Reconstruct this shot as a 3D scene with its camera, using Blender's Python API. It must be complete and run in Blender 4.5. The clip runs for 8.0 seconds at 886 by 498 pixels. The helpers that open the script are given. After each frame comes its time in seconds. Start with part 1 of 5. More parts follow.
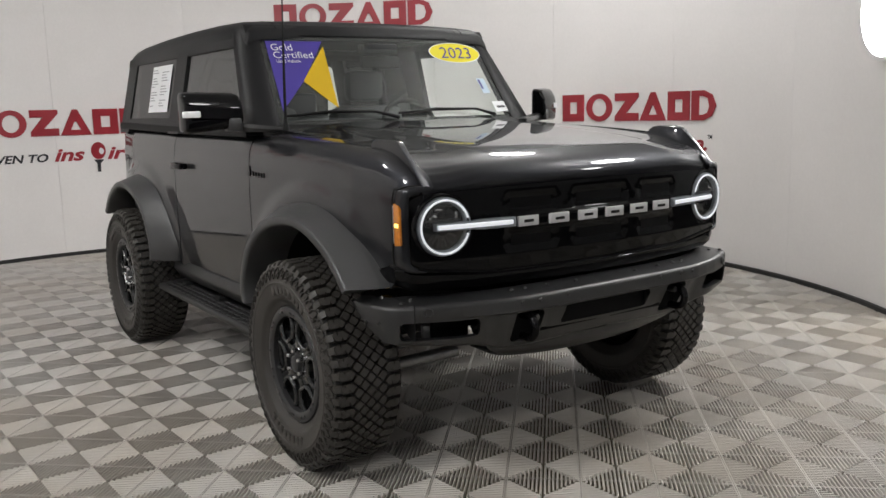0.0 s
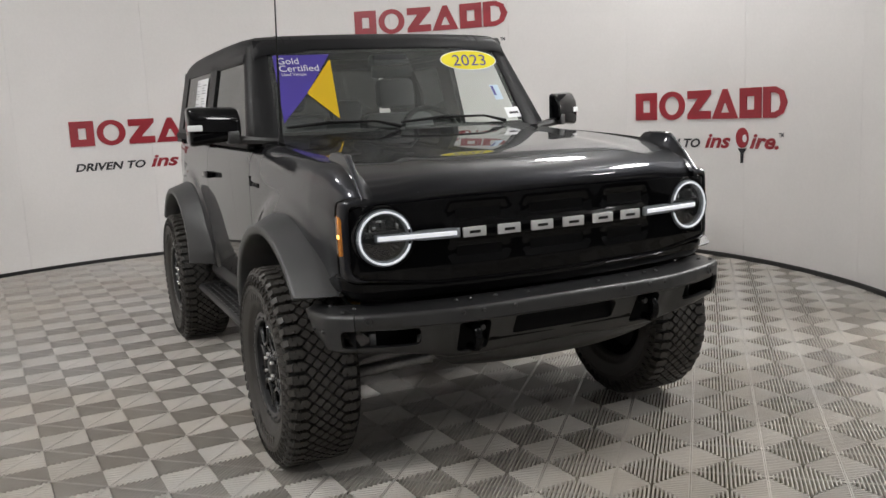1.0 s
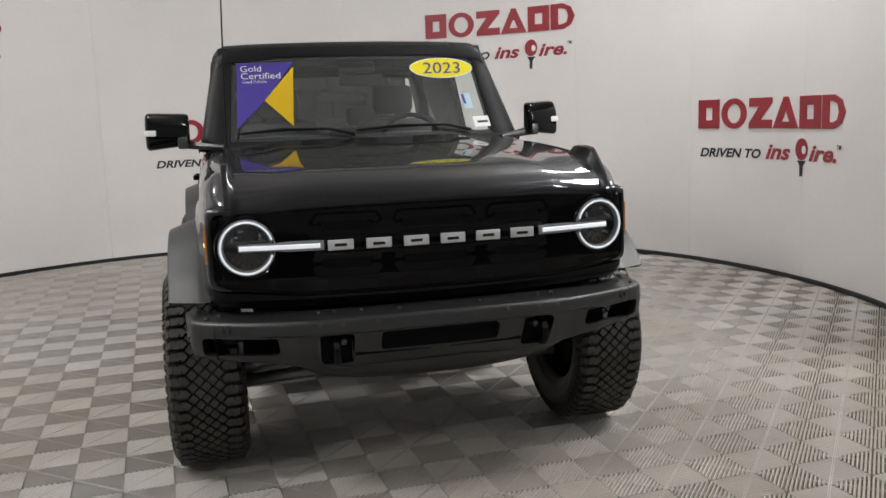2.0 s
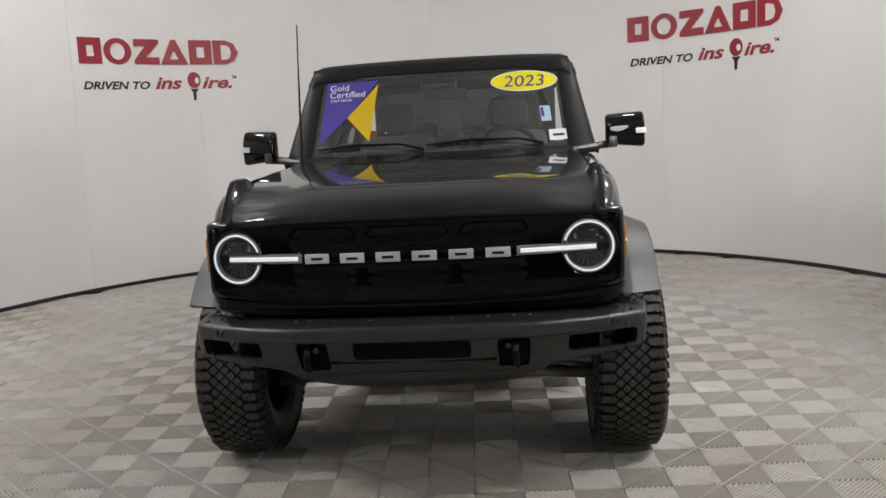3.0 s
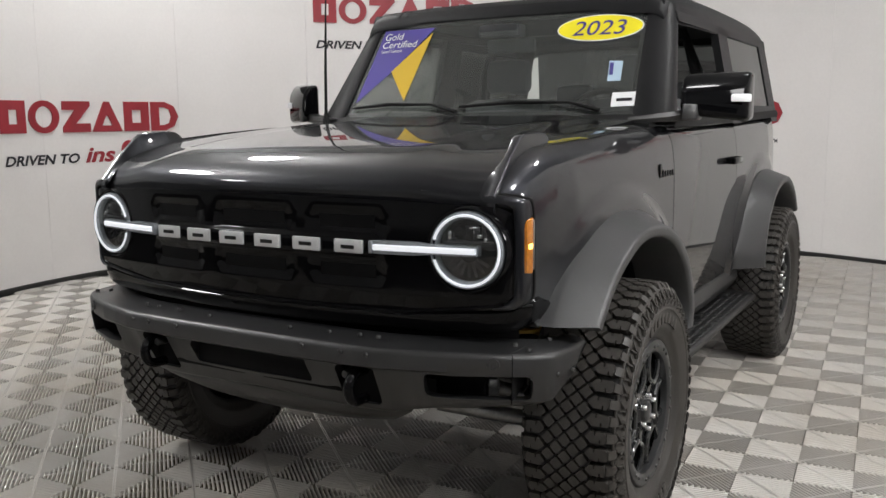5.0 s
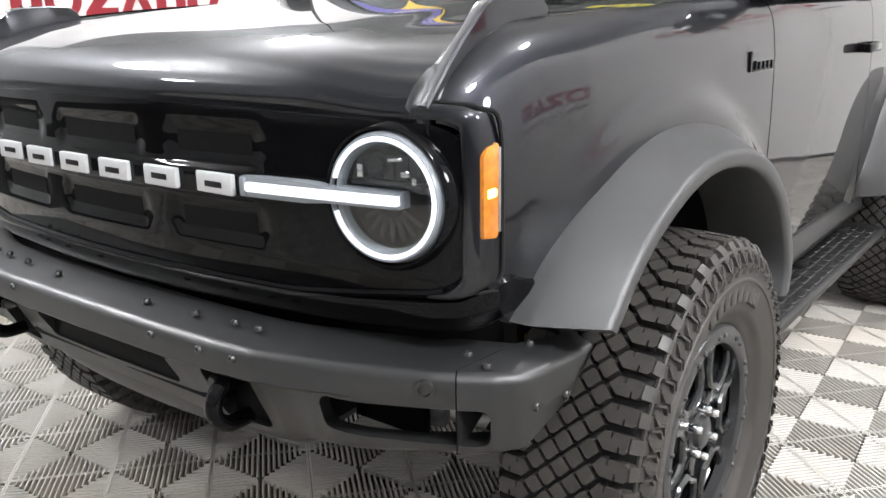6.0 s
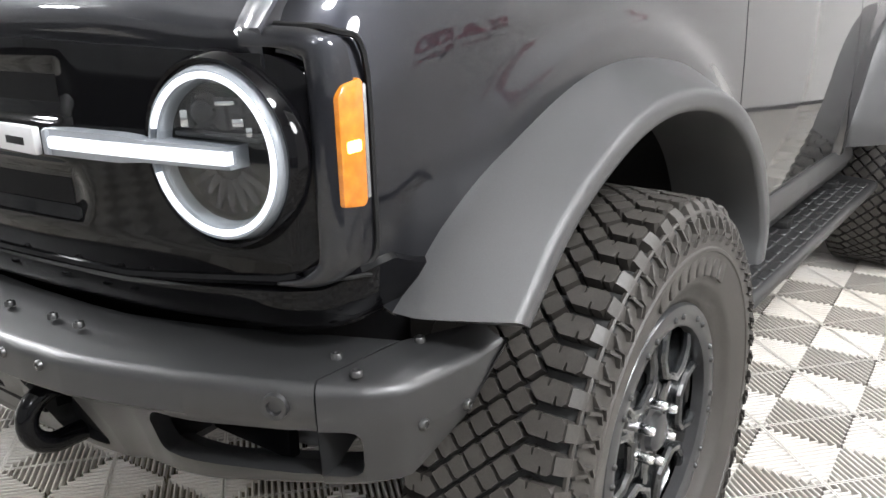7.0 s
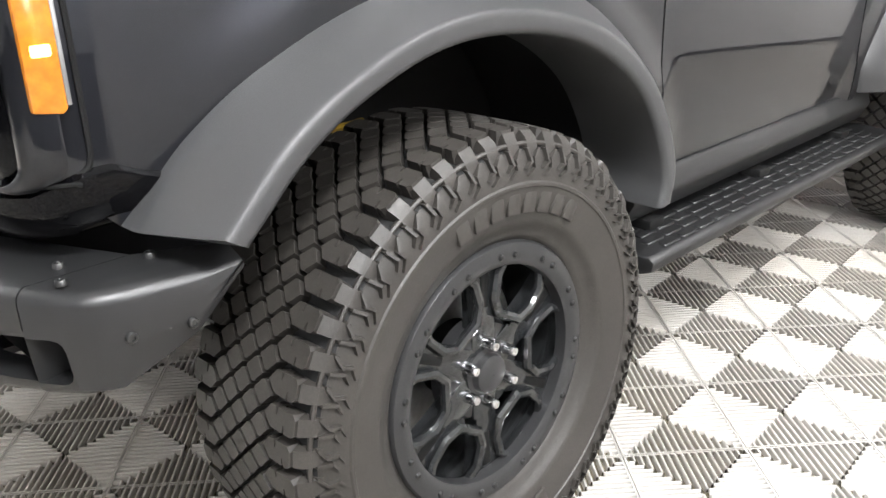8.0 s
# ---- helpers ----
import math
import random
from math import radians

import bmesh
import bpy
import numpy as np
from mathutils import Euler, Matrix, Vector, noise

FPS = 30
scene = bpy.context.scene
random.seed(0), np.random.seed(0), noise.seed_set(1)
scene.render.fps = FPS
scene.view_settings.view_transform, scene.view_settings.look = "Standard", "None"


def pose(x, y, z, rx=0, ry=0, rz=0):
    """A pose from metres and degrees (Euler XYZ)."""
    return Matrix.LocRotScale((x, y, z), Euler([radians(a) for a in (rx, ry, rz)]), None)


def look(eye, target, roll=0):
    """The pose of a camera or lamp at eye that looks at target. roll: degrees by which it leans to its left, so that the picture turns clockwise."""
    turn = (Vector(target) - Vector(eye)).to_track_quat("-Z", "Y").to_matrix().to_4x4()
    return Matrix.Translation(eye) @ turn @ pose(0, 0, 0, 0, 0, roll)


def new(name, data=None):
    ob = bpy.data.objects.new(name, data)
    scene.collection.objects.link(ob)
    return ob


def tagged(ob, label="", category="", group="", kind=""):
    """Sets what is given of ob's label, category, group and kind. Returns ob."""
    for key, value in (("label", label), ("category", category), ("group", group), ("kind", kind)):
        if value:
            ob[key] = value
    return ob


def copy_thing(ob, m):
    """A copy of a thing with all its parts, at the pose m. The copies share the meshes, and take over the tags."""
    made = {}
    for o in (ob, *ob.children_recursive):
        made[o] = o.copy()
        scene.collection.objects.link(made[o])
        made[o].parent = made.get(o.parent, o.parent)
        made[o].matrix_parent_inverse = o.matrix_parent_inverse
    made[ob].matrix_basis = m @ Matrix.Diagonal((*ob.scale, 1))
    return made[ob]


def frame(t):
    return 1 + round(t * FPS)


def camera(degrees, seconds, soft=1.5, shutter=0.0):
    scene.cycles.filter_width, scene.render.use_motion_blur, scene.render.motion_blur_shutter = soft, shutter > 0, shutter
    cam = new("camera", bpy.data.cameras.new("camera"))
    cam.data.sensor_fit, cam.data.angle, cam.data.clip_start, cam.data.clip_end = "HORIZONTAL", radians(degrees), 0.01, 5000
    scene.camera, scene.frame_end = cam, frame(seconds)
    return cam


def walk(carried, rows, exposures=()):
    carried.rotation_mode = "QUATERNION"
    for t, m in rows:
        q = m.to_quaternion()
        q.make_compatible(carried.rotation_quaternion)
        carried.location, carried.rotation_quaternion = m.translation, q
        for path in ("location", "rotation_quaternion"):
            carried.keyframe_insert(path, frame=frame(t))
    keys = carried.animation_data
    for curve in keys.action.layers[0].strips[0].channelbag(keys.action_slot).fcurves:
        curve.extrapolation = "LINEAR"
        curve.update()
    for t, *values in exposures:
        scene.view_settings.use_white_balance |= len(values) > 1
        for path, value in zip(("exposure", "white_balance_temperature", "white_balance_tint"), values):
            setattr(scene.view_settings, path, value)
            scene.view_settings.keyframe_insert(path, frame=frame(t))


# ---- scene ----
cam = camera(53.9, 8.0)
PATH = [
    (0, (-2.436, -3.179, 1.448), (-1.324, -1.548, 1.128), -1.5),
    (0.5, (-2.218, -3.325, 1.444), (-1.197, -1.633, 1.137), -2.1),
    (1, (-1.843, -3.585, 1.486), (-1.008, -1.795, 1.168), -2.7),
    (1.5, (-1.348, -3.749, 1.511), (-0.662, -1.898, 1.191), -1.6),
    (1.7, (-1.146, -3.808, 1.49), (-0.517, -1.935, 1.175), -1.7),
    (2.8, (0.188, -4.043, 1.496), (0.146, -2.063, 1.217), -2.8),
    (3, (0.441, -4.04, 1.506), (0.255, -2.067, 1.234), -3.0),
    (3.5, (0.975, -3.879, 1.48), (0.613, -1.927, 1.233), -2.8),
    (4, (1.453, -3.615, 1.474), (0.746, -1.761, 1.22), -3.6),
    (4.5, (1.776, -3.237, 1.457), (0.873, -1.473, 1.187), -3.5),
    (4.7, (1.794, -3.033, 1.408), (0.869, -1.281, 1.138), -1.7),
    (5.8, (1.639, -1.822, 1.358), (0.486, -0.261, 0.873), -0.7),
    (6, (1.577, -1.686, 1.322), (0.412, -0.151, 0.786), -0.9),
    (6.5, (1.466, -1.459, 1.258), (0.329, 0.077, 0.666), -1.1),
    (7, (1.516, -1.323, 1.244), (0.377, 0.196, 0.615), -1.6),
    (7.5, (1.658, -1.168, 1.173), (0.512, 0.335, 0.519), -2.1),
    (8, (1.877, -0.974, 1.181), (0.55, 0.332, 0.45), -1.9),
]
walk(cam, [(t, look(eye, target, roll)) for t, eye, target, roll in PATH],
     exposures=[(0, 0.30, 6400, 10), (4.7, 0.25, 6400, 10), (5.8, 1.38, 6150, 10), (6.5, 1.68, 6150, 10), (7, 1.74, 6150, 10), (8, 1.84, 6200, 10)])

# ---------------------------------------------------------------- world and light
world = bpy.data.worlds.new("world")
scene.world = world
world.use_nodes = True
world.node_tree.nodes["Background"].inputs[0].default_value = (0.75, 0.8, 0.85, 1)
world.node_tree.nodes["Background"].inputs[1].default_value = 0.02
scene.view_settings.exposure = 0.0

BX, BY, BR = -0.43, 2.24, 4.37          # middle and radius of the round booth
WALL_TOP = 3.105
LAMP_POWER = 44.0

# ---------------------------------------------------------------- materials


def material(name, base, rough=0.5, metal=0.0, coat=0.0, coat_rough=0.03, coat_ior=1.5, grain=0.0, grain_scale=60.0,
             stain=0.0, stain_scale=2.0, bump=0.0, bump_scale=200.0, emit=0.0, emit_colour=None, vary=0.0, spec=0.5):
    """A principled surface with fine grain, broad stains, relief and a little difference from piece to piece."""
    m = bpy.data.materials.new(name)
    m.use_nodes = True
    nt = m.node_tree
    b = nt.nodes["Principled BSDF"]
    b.inputs["Base Color"].default_value = (*base, 1)
    b.inputs["Roughness"].default_value = rough
    b.inputs["Metallic"].default_value = metal
    b.inputs["Coat Weight"].default_value = coat
    b.inputs["Coat Roughness"].default_value = coat_rough
    b.inputs["Coat IOR"].default_value = coat_ior
    b.inputs["Specular IOR Level"].default_value = spec
    if emit:
        b.inputs["Emission Color"].default_value = (*(emit_colour or base), 1)
        b.inputs["Emission Strength"].default_value = emit
    co = nt.nodes.new("ShaderNodeTexCoord")
    if grain or stain or vary:
        mul = nt.nodes.new("ShaderNodeMix")
        mul.data_type, mul.blend_type = "RGBA", "MULTIPLY"
        mul.inputs["Factor"].default_value = 1
        mul.inputs["A"].default_value = (*base, 1)
        total = None
        for amount, scale in ((grain, grain_scale), (stain, stain_scale)):
            if not amount:
                continue
            n = nt.nodes.new("ShaderNodeTexNoise")
            n.inputs["Scale"].default_value, n.inputs["Detail"].default_value = scale, 4
            nt.links.new(co.outputs["Object"], n.inputs["Vector"])
            r = nt.nodes.new("ShaderNodeMapRange")
            r.inputs["From Min"].default_value, r.inputs["From Max"].default_value = 0.3, 0.7
            r.inputs["To Min"].default_value, r.inputs["To Max"].default_value = 1 - amount, 1 + amount
            nt.links.new(n.outputs["Fac"], r.inputs["Value"])
            total = join_value(nt, total, r.outputs["Result"])
        if vary:
            info = nt.nodes.new("ShaderNodeObjectInfo")
            r = nt.nodes.new("ShaderNodeMapRange")
            r.inputs["To Min"].default_value, r.inputs["To Max"].default_value = 1 - vary, 1 + vary
            nt.links.new(info.outputs["Random"], r.inputs["Value"])
            total = join_value(nt, total, r.outputs["Result"])
        nt.links.new(total, mul.inputs["B"])
        nt.links.new(mul.outputs["Result"], b.inputs["Base Color"])
    if bump:
        n = nt.nodes.new("ShaderNodeTexNoise")
        n.inputs["Scale"].default_value, n.inputs["Detail"].default_value = bump_scale, 3
        nt.links.new(co.outputs["Object"], n.inputs["Vector"])
        bp = nt.nodes.new("ShaderNodeBump")
        bp.inputs["Strength"].default_value, bp.inputs["Distance"].default_value = bump, 0.002
        nt.links.new(n.outputs["Fac"], bp.inputs["Height"])
        nt.links.new(bp.outputs["Normal"], b.inputs["Normal"])
    return m


def join_value(nt, a, b):
    if a is None:
        return b
    m = nt.nodes.new("ShaderNodeMath")
    m.operation = "MULTIPLY"
    nt.links.new(a, m.inputs[0])
    nt.links.new(b, m.inputs[1])
    return m.outputs[0]


def glass(name, tint, gloss=0.02, base=0.075, haze_share=0.0):
    """A thin pane: what lies behind, tinted, under a pale haze in place of reflected light, and a Fresnel reflection.
    """
    m = bpy.data.materials.new(name)
    m.use_nodes = True
    nt = m.node_tree
    nt.nodes.clear()
    out, mix = nt.nodes.new("ShaderNodeOutputMaterial"), nt.nodes.new("ShaderNodeMixShader")
    tr, gl, lw = nt.nodes.new("ShaderNodeBsdfTransparent"), nt.nodes.new("ShaderNodeBsdfGlossy"), nt.nodes.new("ShaderNodeLayerWeight")
    power, scale = nt.nodes.new("ShaderNodeMath"), nt.nodes.new("ShaderNodeMath")
    tr.inputs["Color"].default_value = (*tint, 1)
    gl.inputs["Roughness"].default_value = gloss
    lw.inputs["Blend"].default_value = 0.5
    power.operation, scale.operation = "POWER", "MULTIPLY_ADD"
    power.inputs[1].default_value = 5.0
    scale.inputs[1].default_value, scale.inputs[2].default_value = 0.90, base
    nt.links.new(lw.outputs["Facing"], power.inputs[0])
    nt.links.new(power.outputs[0], scale.inputs[0])
    nt.links.new(scale.outputs[0], mix.inputs[0])
    # pale diffuse share painted in for the haze that the glass reflects
    haze, veil = nt.nodes.new("ShaderNodeBsdfDiffuse"), nt.nodes.new("ShaderNodeMixShader")
    haze.inputs["Color"].default_value = (0.50, 0.54, 0.52, 1)
    veil.inputs[0].default_value = haze_share
    nt.links.new(tr.outputs[0], veil.inputs[1])
    nt.links.new(haze.outputs[0], veil.inputs[2])
    nt.links.new(veil.outputs[0], mix.inputs[1])
    nt.links.new(gl.outputs[0], mix.inputs[2])
    nt.links.new(mix.outputs[0], out.inputs["Surface"])
    return m


M_PAINT = material("dark_grey_metallic_paint", (0.020, 0.021, 0.0255), 0.46, 1.0, coat=1.0, coat_rough=0.015, coat_ior=1.50, grain=0.10, grain_scale=900)
M_GLOSS = material("gloss_black_plastic", (0.0025, 0.0025, 0.003), 0.05, stain=0.1, spec=0.17)
M_SATIN = material("satin_dark_grey_steel", (0.0115, 0.0115, 0.012), 0.40, 0.0, grain=0.12, grain_scale=500, stain=0.08, bump=0.08, bump_scale=900, spec=0.75)
M_FLARE = material("grained_charcoal_plastic", (0.048, 0.048, 0.049), 0.40, grain=0.10, grain_scale=700, stain=0.06, bump=0.15, bump_scale=1100, spec=0.5)
M_ROOF = material("grained_black_roof", (0.011, 0.011, 0.012), 0.42, grain=0.12, grain_scale=500, stain=0.08, bump=0.2, bump_scale=900, spec=0.22)
M_RUBBER = material("tyre_rubber", (0.032, 0.0287, 0.0253), 0.50, grain=0.18, grain_scale=300, stain=0.15, stain_scale=6, bump=0.2, bump_scale=500, spec=0.6)
M_MESH = material("black_mesh", (0.003, 0.003, 0.0035), 0.6, grain=0.3, grain_scale=400, spec=0.1)
# tread rubber again, darkened by colour for the shade down in the grooves
M_GROOVE = material("shaded_groove_rubber", (0.010, 0.010, 0.010), 0.8, grain=0.2)
M_BLACK = material("matt_black", (0.008, 0.008, 0.008), 0.6, grain=0.2, grain_scale=200, spec=0.2)
M_WHEEL = material("gloss_black_alloy", (0.022, 0.023, 0.024), 0.16, 0.3, coat=0.6, coat_rough=0.06, grain=0.1)
M_RIM = material("satin_black_alloy", (0.038, 0.038, 0.039), 0.28, 0.3, grain=0.1, grain_scale=300)
M_CHROME = material("bright_metal", (0.75, 0.75, 0.76), 0.15, 1.0, grain=0.05)
M_SILVER = material("silver_badge_paint", (0.62, 0.62, 0.63), 0.35, 0.2, grain=0.04)
M_LED = material("lit_white_led", (0.55, 0.56, 0.6), 0.3, emit=0.45, emit_colour=(0.95, 0.97, 1.0))
M_LEDBAR = material("lit_white_light_bar", (0.55, 0.56, 0.6), 0.3, emit=0.45, emit_colour=(0.97, 0.98, 1.0))
M_LEDEDGE = material("frosted_clear_plastic", (0.22, 0.235, 0.255), 0.25, grain=0.05)
M_AMBER = material("amber_lens", (0.46, 0.155, 0.010), 0.2, coat=0.6, emit=0.02, emit_colour=(1.0, 0.36, 0.02), stain=0.2, stain_scale=60)
M_AMBERLIT = material("lit_amber_bulb", (1.0, 0.6, 0.1), 0.3, emit=2.5, emit_colour=(1.0, 0.62, 0.12))
M_RED = material("red_tail_lens", (0.35, 0.02, 0.02), 0.15, coat=0.5, stain=0.1)
M_GLASS = glass("windscreen_glass", (0.80, 0.86, 0.83), base=0.09, haze_share=0.05)
M_TINT = glass("tinted_glass", (0.17, 0.18, 0.172), base=0.11, haze_share=0.03)
M_DARKTINT = glass("dark_privacy_glass", (0.06, 0.062, 0.062))
M_LENS = glass("clear_lamp_lens", (0.85, 0.87, 0.88))
M_CABIN = material("dark_grey_cabin_plastic", (0.035, 0.036, 0.038), 0.6, grain=0.15, grain_scale=300, spec=0.3)
M_SEAT = material("grey_seat_cloth", (0.10, 0.103, 0.106), 0.75, grain=0.2, grain_scale=400, stain=0.1)
M_PURPLE = material("purple_decal", (0.075, 0.055, 0.30), 0.45, stain=0.05, spec=0.2)
M_YELLOW = material("yellow_decal", (0.62, 0.41, 0.015), 0.45, stain=0.04, spec=0.2)
M_OVAL = material("bright_yellow_decal", (0.80, 0.70, 0.025), 0.45, stain=0.03, spec=0.2)
M_WHITE = material("white_paper", (0.80, 0.81, 0.82), 0.5, stain=0.03)
M_INK = material("black_ink", (0.015, 0.015, 0.02), 0.5, stain=0.1)
M_PRINT = material("grey_print", (0.25, 0.25, 0.27), 0.5, stain=0.1)
M_BLUEINK = material("dark_blue_ink", (0.05, 0.04, 0.22), 0.5, stain=0.1)
M_SKY = material("light_blue_sticker", (0.42, 0.55, 0.66), 0.4, stain=0.05)
M_WALL = material("white_wall_panel", (0.82, 0.80, 0.785), 0.55, grain=0.015, grain_scale=40, stain=0.025, stain_scale=1.2, bump=0.05, bump_scale=60)
M_CEIL = material("grey_ceiling", (0.78, 0.77, 0.76), 0.8, grain=0.06, grain_scale=60, stain=0.05)
M_SHOP = material("grey_workshop_wall", (0.60, 0.60, 0.60), 0.8, grain=0.1, stain=0.15)
M_BASE = material("black_rubber_baseboard", (0.012, 0.012, 0.012), 0.5, grain=0.2, stain=0.2)
M_TILE = material("grey_ribbed_plastic", (0.50, 0.48, 0.45), 0.30, grain=0.05, grain_scale=150, stain=0.08, stain_scale=1.5, vary=0.05)


def walked_on(m):
    """Broad warm-brown soiling and fine scuffs over a whole floor, laid out in the world and not tile by tile."""
    nt = m.node_tree
    b = nt.nodes["Principled BSDF"]
    old = b.inputs["Base Color"].links[0].from_socket
    geo = nt.nodes.new("ShaderNodeNewGeometry")
    for scale, lo, hi, tone in ((0.55, 0.42, 0.72, (0.86, 0.80, 0.72, 1)), (2.6, 0.55, 0.80, (0.84, 0.82, 0.79, 1))):
        n, r, mix = nt.nodes.new("ShaderNodeTexNoise"), nt.nodes.new("ShaderNodeMapRange"), nt.nodes.new("ShaderNodeMix")
        n.inputs["Scale"].default_value, n.inputs["Detail"].default_value, n.inputs["Roughness"].default_value = scale, 6, 0.65
        r.inputs["From Min"].default_value, r.inputs["From Max"].default_value = lo, hi
        mix.data_type, mix.blend_type = "RGBA", "MULTIPLY"
        mix.inputs["B"].default_value = tone
        nt.links.new(geo.outputs["Position"], n.inputs["Vector"])
        nt.links.new(n.outputs["Fac"], r.inputs["Value"])
        nt.links.new(r.outputs["Result"], mix.inputs["Factor"])
        nt.links.new(old, mix.inputs["A"])
        old = mix.outputs["Result"]
    nt.links.new(old, b.inputs["Base Color"])


walked_on(M_TILE)
M_UNDER = material("dark_subfloor", (0.010, 0.0095, 0.009), 0.8, grain=0.2, stain=0.2)
# tile plastic with the shade between the ribs put into its colour
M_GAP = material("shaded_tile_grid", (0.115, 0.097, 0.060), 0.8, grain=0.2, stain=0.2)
M_SIGNRED = material("red_sign_acrylic", (0.32, 0.022, 0.034), 0.3, stain=0.08, stain_scale=8)
M_LAMP = material("lit_lamp_lens", (1.0, 0.98, 0.95), 0.4, emit=LAMP_POWER, emit_colour=(1.0, 0.985, 0.96))
M_FLOOD = material("lit_flood_lens", (1.0, 0.98, 0.95), 0.4, emit=22.0, emit_colour=(1.0, 0.98, 0.95))
M_GREYMETAL = material("grey_cast_metal", (0.30, 0.30, 0.30), 0.45, 0.8, grain=0.15, stain=0.2, stain_scale=10)
M_BOLT = material("dark_zinc_bolt", (0.09, 0.09, 0.09), 0.35, 0.9, grain=0.1)
M_REFLECT = material("dark_lamp_reflector", (0.055, 0.052, 0.055), 0.14, 0.9, grain=0.1)
M_ORANGE = material("yellow_brown_spring", (0.42, 0.27, 0.03), 0.5, grain=0.1)

# ---------------------------------------------------------------- mesh tools


def finish(bm, sharp=38):
    bmesh.ops.remove_doubles(bm, verts=bm.verts, dist=0.00005)
    bmesh.ops.recalc_face_normals(bm, faces=bm.faces)
    me = bpy.data.meshes.new("mesh")
    bm.to_mesh(me)
    bm.free()
    me.shade_smooth()
    me.set_sharp_from_angle(angle=radians(sharp))
    return me


def part(name, bm, mat, parent=None, label="", sharp=38, m=None):
    """Links a bmesh, or a mesh, as one mesh object, under a thing or a part."""
    me = bm if isinstance(bm, bpy.types.Mesh) else finish(bm, sharp)
    if mat and not me.materials:
        for one in mat if isinstance(mat, (list, tuple)) else [mat]:
            me.materials.append(one)
    ob = new(name, me)
    if parent:
        ob.parent = parent
    if m is not None:
        ob.matrix_basis = m
    if label:
        ob["label"] = label
    return ob


def box(bm, c, size, bevel=0.0, m=None, segs=2):
    made = bmesh.ops.create_cube(bm, size=1.0)
    vs = made["verts"]
    bmesh.ops.scale(bm, vec=size, verts=vs)
    if bevel:
        es = list({e for v in vs for e in v.link_edges})
        res = bmesh.ops.bevel(bm, geom=es, offset=bevel, segments=segs, affect="EDGES", profile=0.5)
        vs = list({v for f in res["faces"] for v in f.verts} | {v for v in vs if v.is_valid})
    bmesh.ops.transform(bm, matrix=Matrix.Translation(c) @ (m or Matrix()), verts=vs)
    return bm


def prism(bm, pts, lo, hi, axis="x", bevel=0.0, m=None, segs=2):
    """A polygon of two coordinates drawn out along an axis."""
    put = {"x": lambda a, b, c: (c, a, b), "y": lambda a, b, c: (a, c, b), "z": lambda a, b, c: (a, b, c)}[axis]
    low = [bm.verts.new(put(*p, lo)) for p in pts]
    high = [bm.verts.new(put(*p, hi)) for p in pts]
    n = len(pts)
    bm.faces.new(low[::-1])
    bm.faces.new(high)
    for i in range(n):
        bm.faces.new((low[i], low[(i + 1) % n], high[(i + 1) % n], high[i]))
    vs = low + high
    if bevel:
        es = [e for e in {e for v in vs for e in v.link_edges}]
        res = bmesh.ops.bevel(bm, geom=es, offset=bevel, segments=segs, affect="EDGES", profile=0.5)
        vs = list({v for f in res["faces"] for v in f.verts} | {v for v in vs if v.is_valid})
    if m is not None:
        bmesh.ops.transform(bm, matrix=m, verts=vs)
    return bm


def sheet(bm, rows, close=False):
    """A surface through rows of points."""
    grid = [[bm.verts.new(p) for p in row] for row in rows]
    for a, b in zip(grid, grid[1:] + (grid[:1] if close else [])):
        for i in range(len(a) - 1):
            bm.faces.new((a[i], a[i + 1], b[i + 1], b[i]))
    return grid


def slab(bm, rows, depth):
    """A sheet with thickness, drawn out along the vector depth."""
    d = Vector(depth)
    back = [[Vector(p) + d for p in row] for row in rows]
    sheet(bm, rows)
    sheet(bm, back)
    for a, b in ((rows[0], back[0]), (rows[-1], back[-1]), ([r[0] for r in rows], [r[0] for r in back]), ([r[-1] for r in rows], [r[-1] for r in back])):
        sheet(bm, [a, b])
    return bm


def lathe(bm, profile, n=64, axis="x", c=(0, 0, 0), a0=0.0, a1=2 * math.pi):
    """Turns (radius, along) round an axis."""
    full = abs(a1 - a0 - 2 * math.pi) < 1e-6
    rows = []
    for k in range(n if full else n + 1):
        a = a0 + (a1 - a0) * k / n
        ca, sa = math.cos(a), math.sin(a)
        if axis == "x":
            rows.append([(c[0] + x, c[1] + r * ca, c[2] + r * sa) for r, x in profile])
        elif axis == "y":
            rows.append([(c[0] + r * ca, c[1] + x, c[2] + r * sa) for r, x in profile])
        else:
            rows.append([(c[0] + r * ca, c[1] + r * sa, c[2] + x) for r, x in profile])
    sheet(bm, rows, close=full)
    return bm


def tube(bm, pts, radius, n=10, caps=True):
    pts = [Vector(p) for p in pts]
    radii = radius if isinstance(radius, (list, tuple)) else [radius] * len(pts)
    rows, up = [], None
    for i, p in enumerate(pts):
        d = (pts[min(i + 1, len(pts) - 1)] - pts[max(i - 1, 0)]).normalized()
        up = (up or (Vector((0, 0, 1)) if abs(d.z) < 0.9 else Vector((1, 0, 0))))
        u = (up - d * up.dot(d)).normalized()
        v = d.cross(u)
        up = u
        rows.append([p + radii[i] * (math.cos(2 * math.pi * k / n) * u + math.sin(2 * math.pi * k / n) * v) for k in range(n + 1)])
    grid = sheet(bm, rows)
    if caps:
        for row in (rows[0], rows[-1]):
            bm.faces.new([bm.verts.new(p) for p in row[:-1]])
    return bm


def lerp(x, table):
    """A smooth value from a table of (x, value)."""
    if x <= table[0][0]:
        return table[0][1]
    for (a, u), (b, v) in zip(table, table[1:]):
        if x <= b:
            return u + (v - u) * (x - a) / (b - a)
    return table[-1][1]


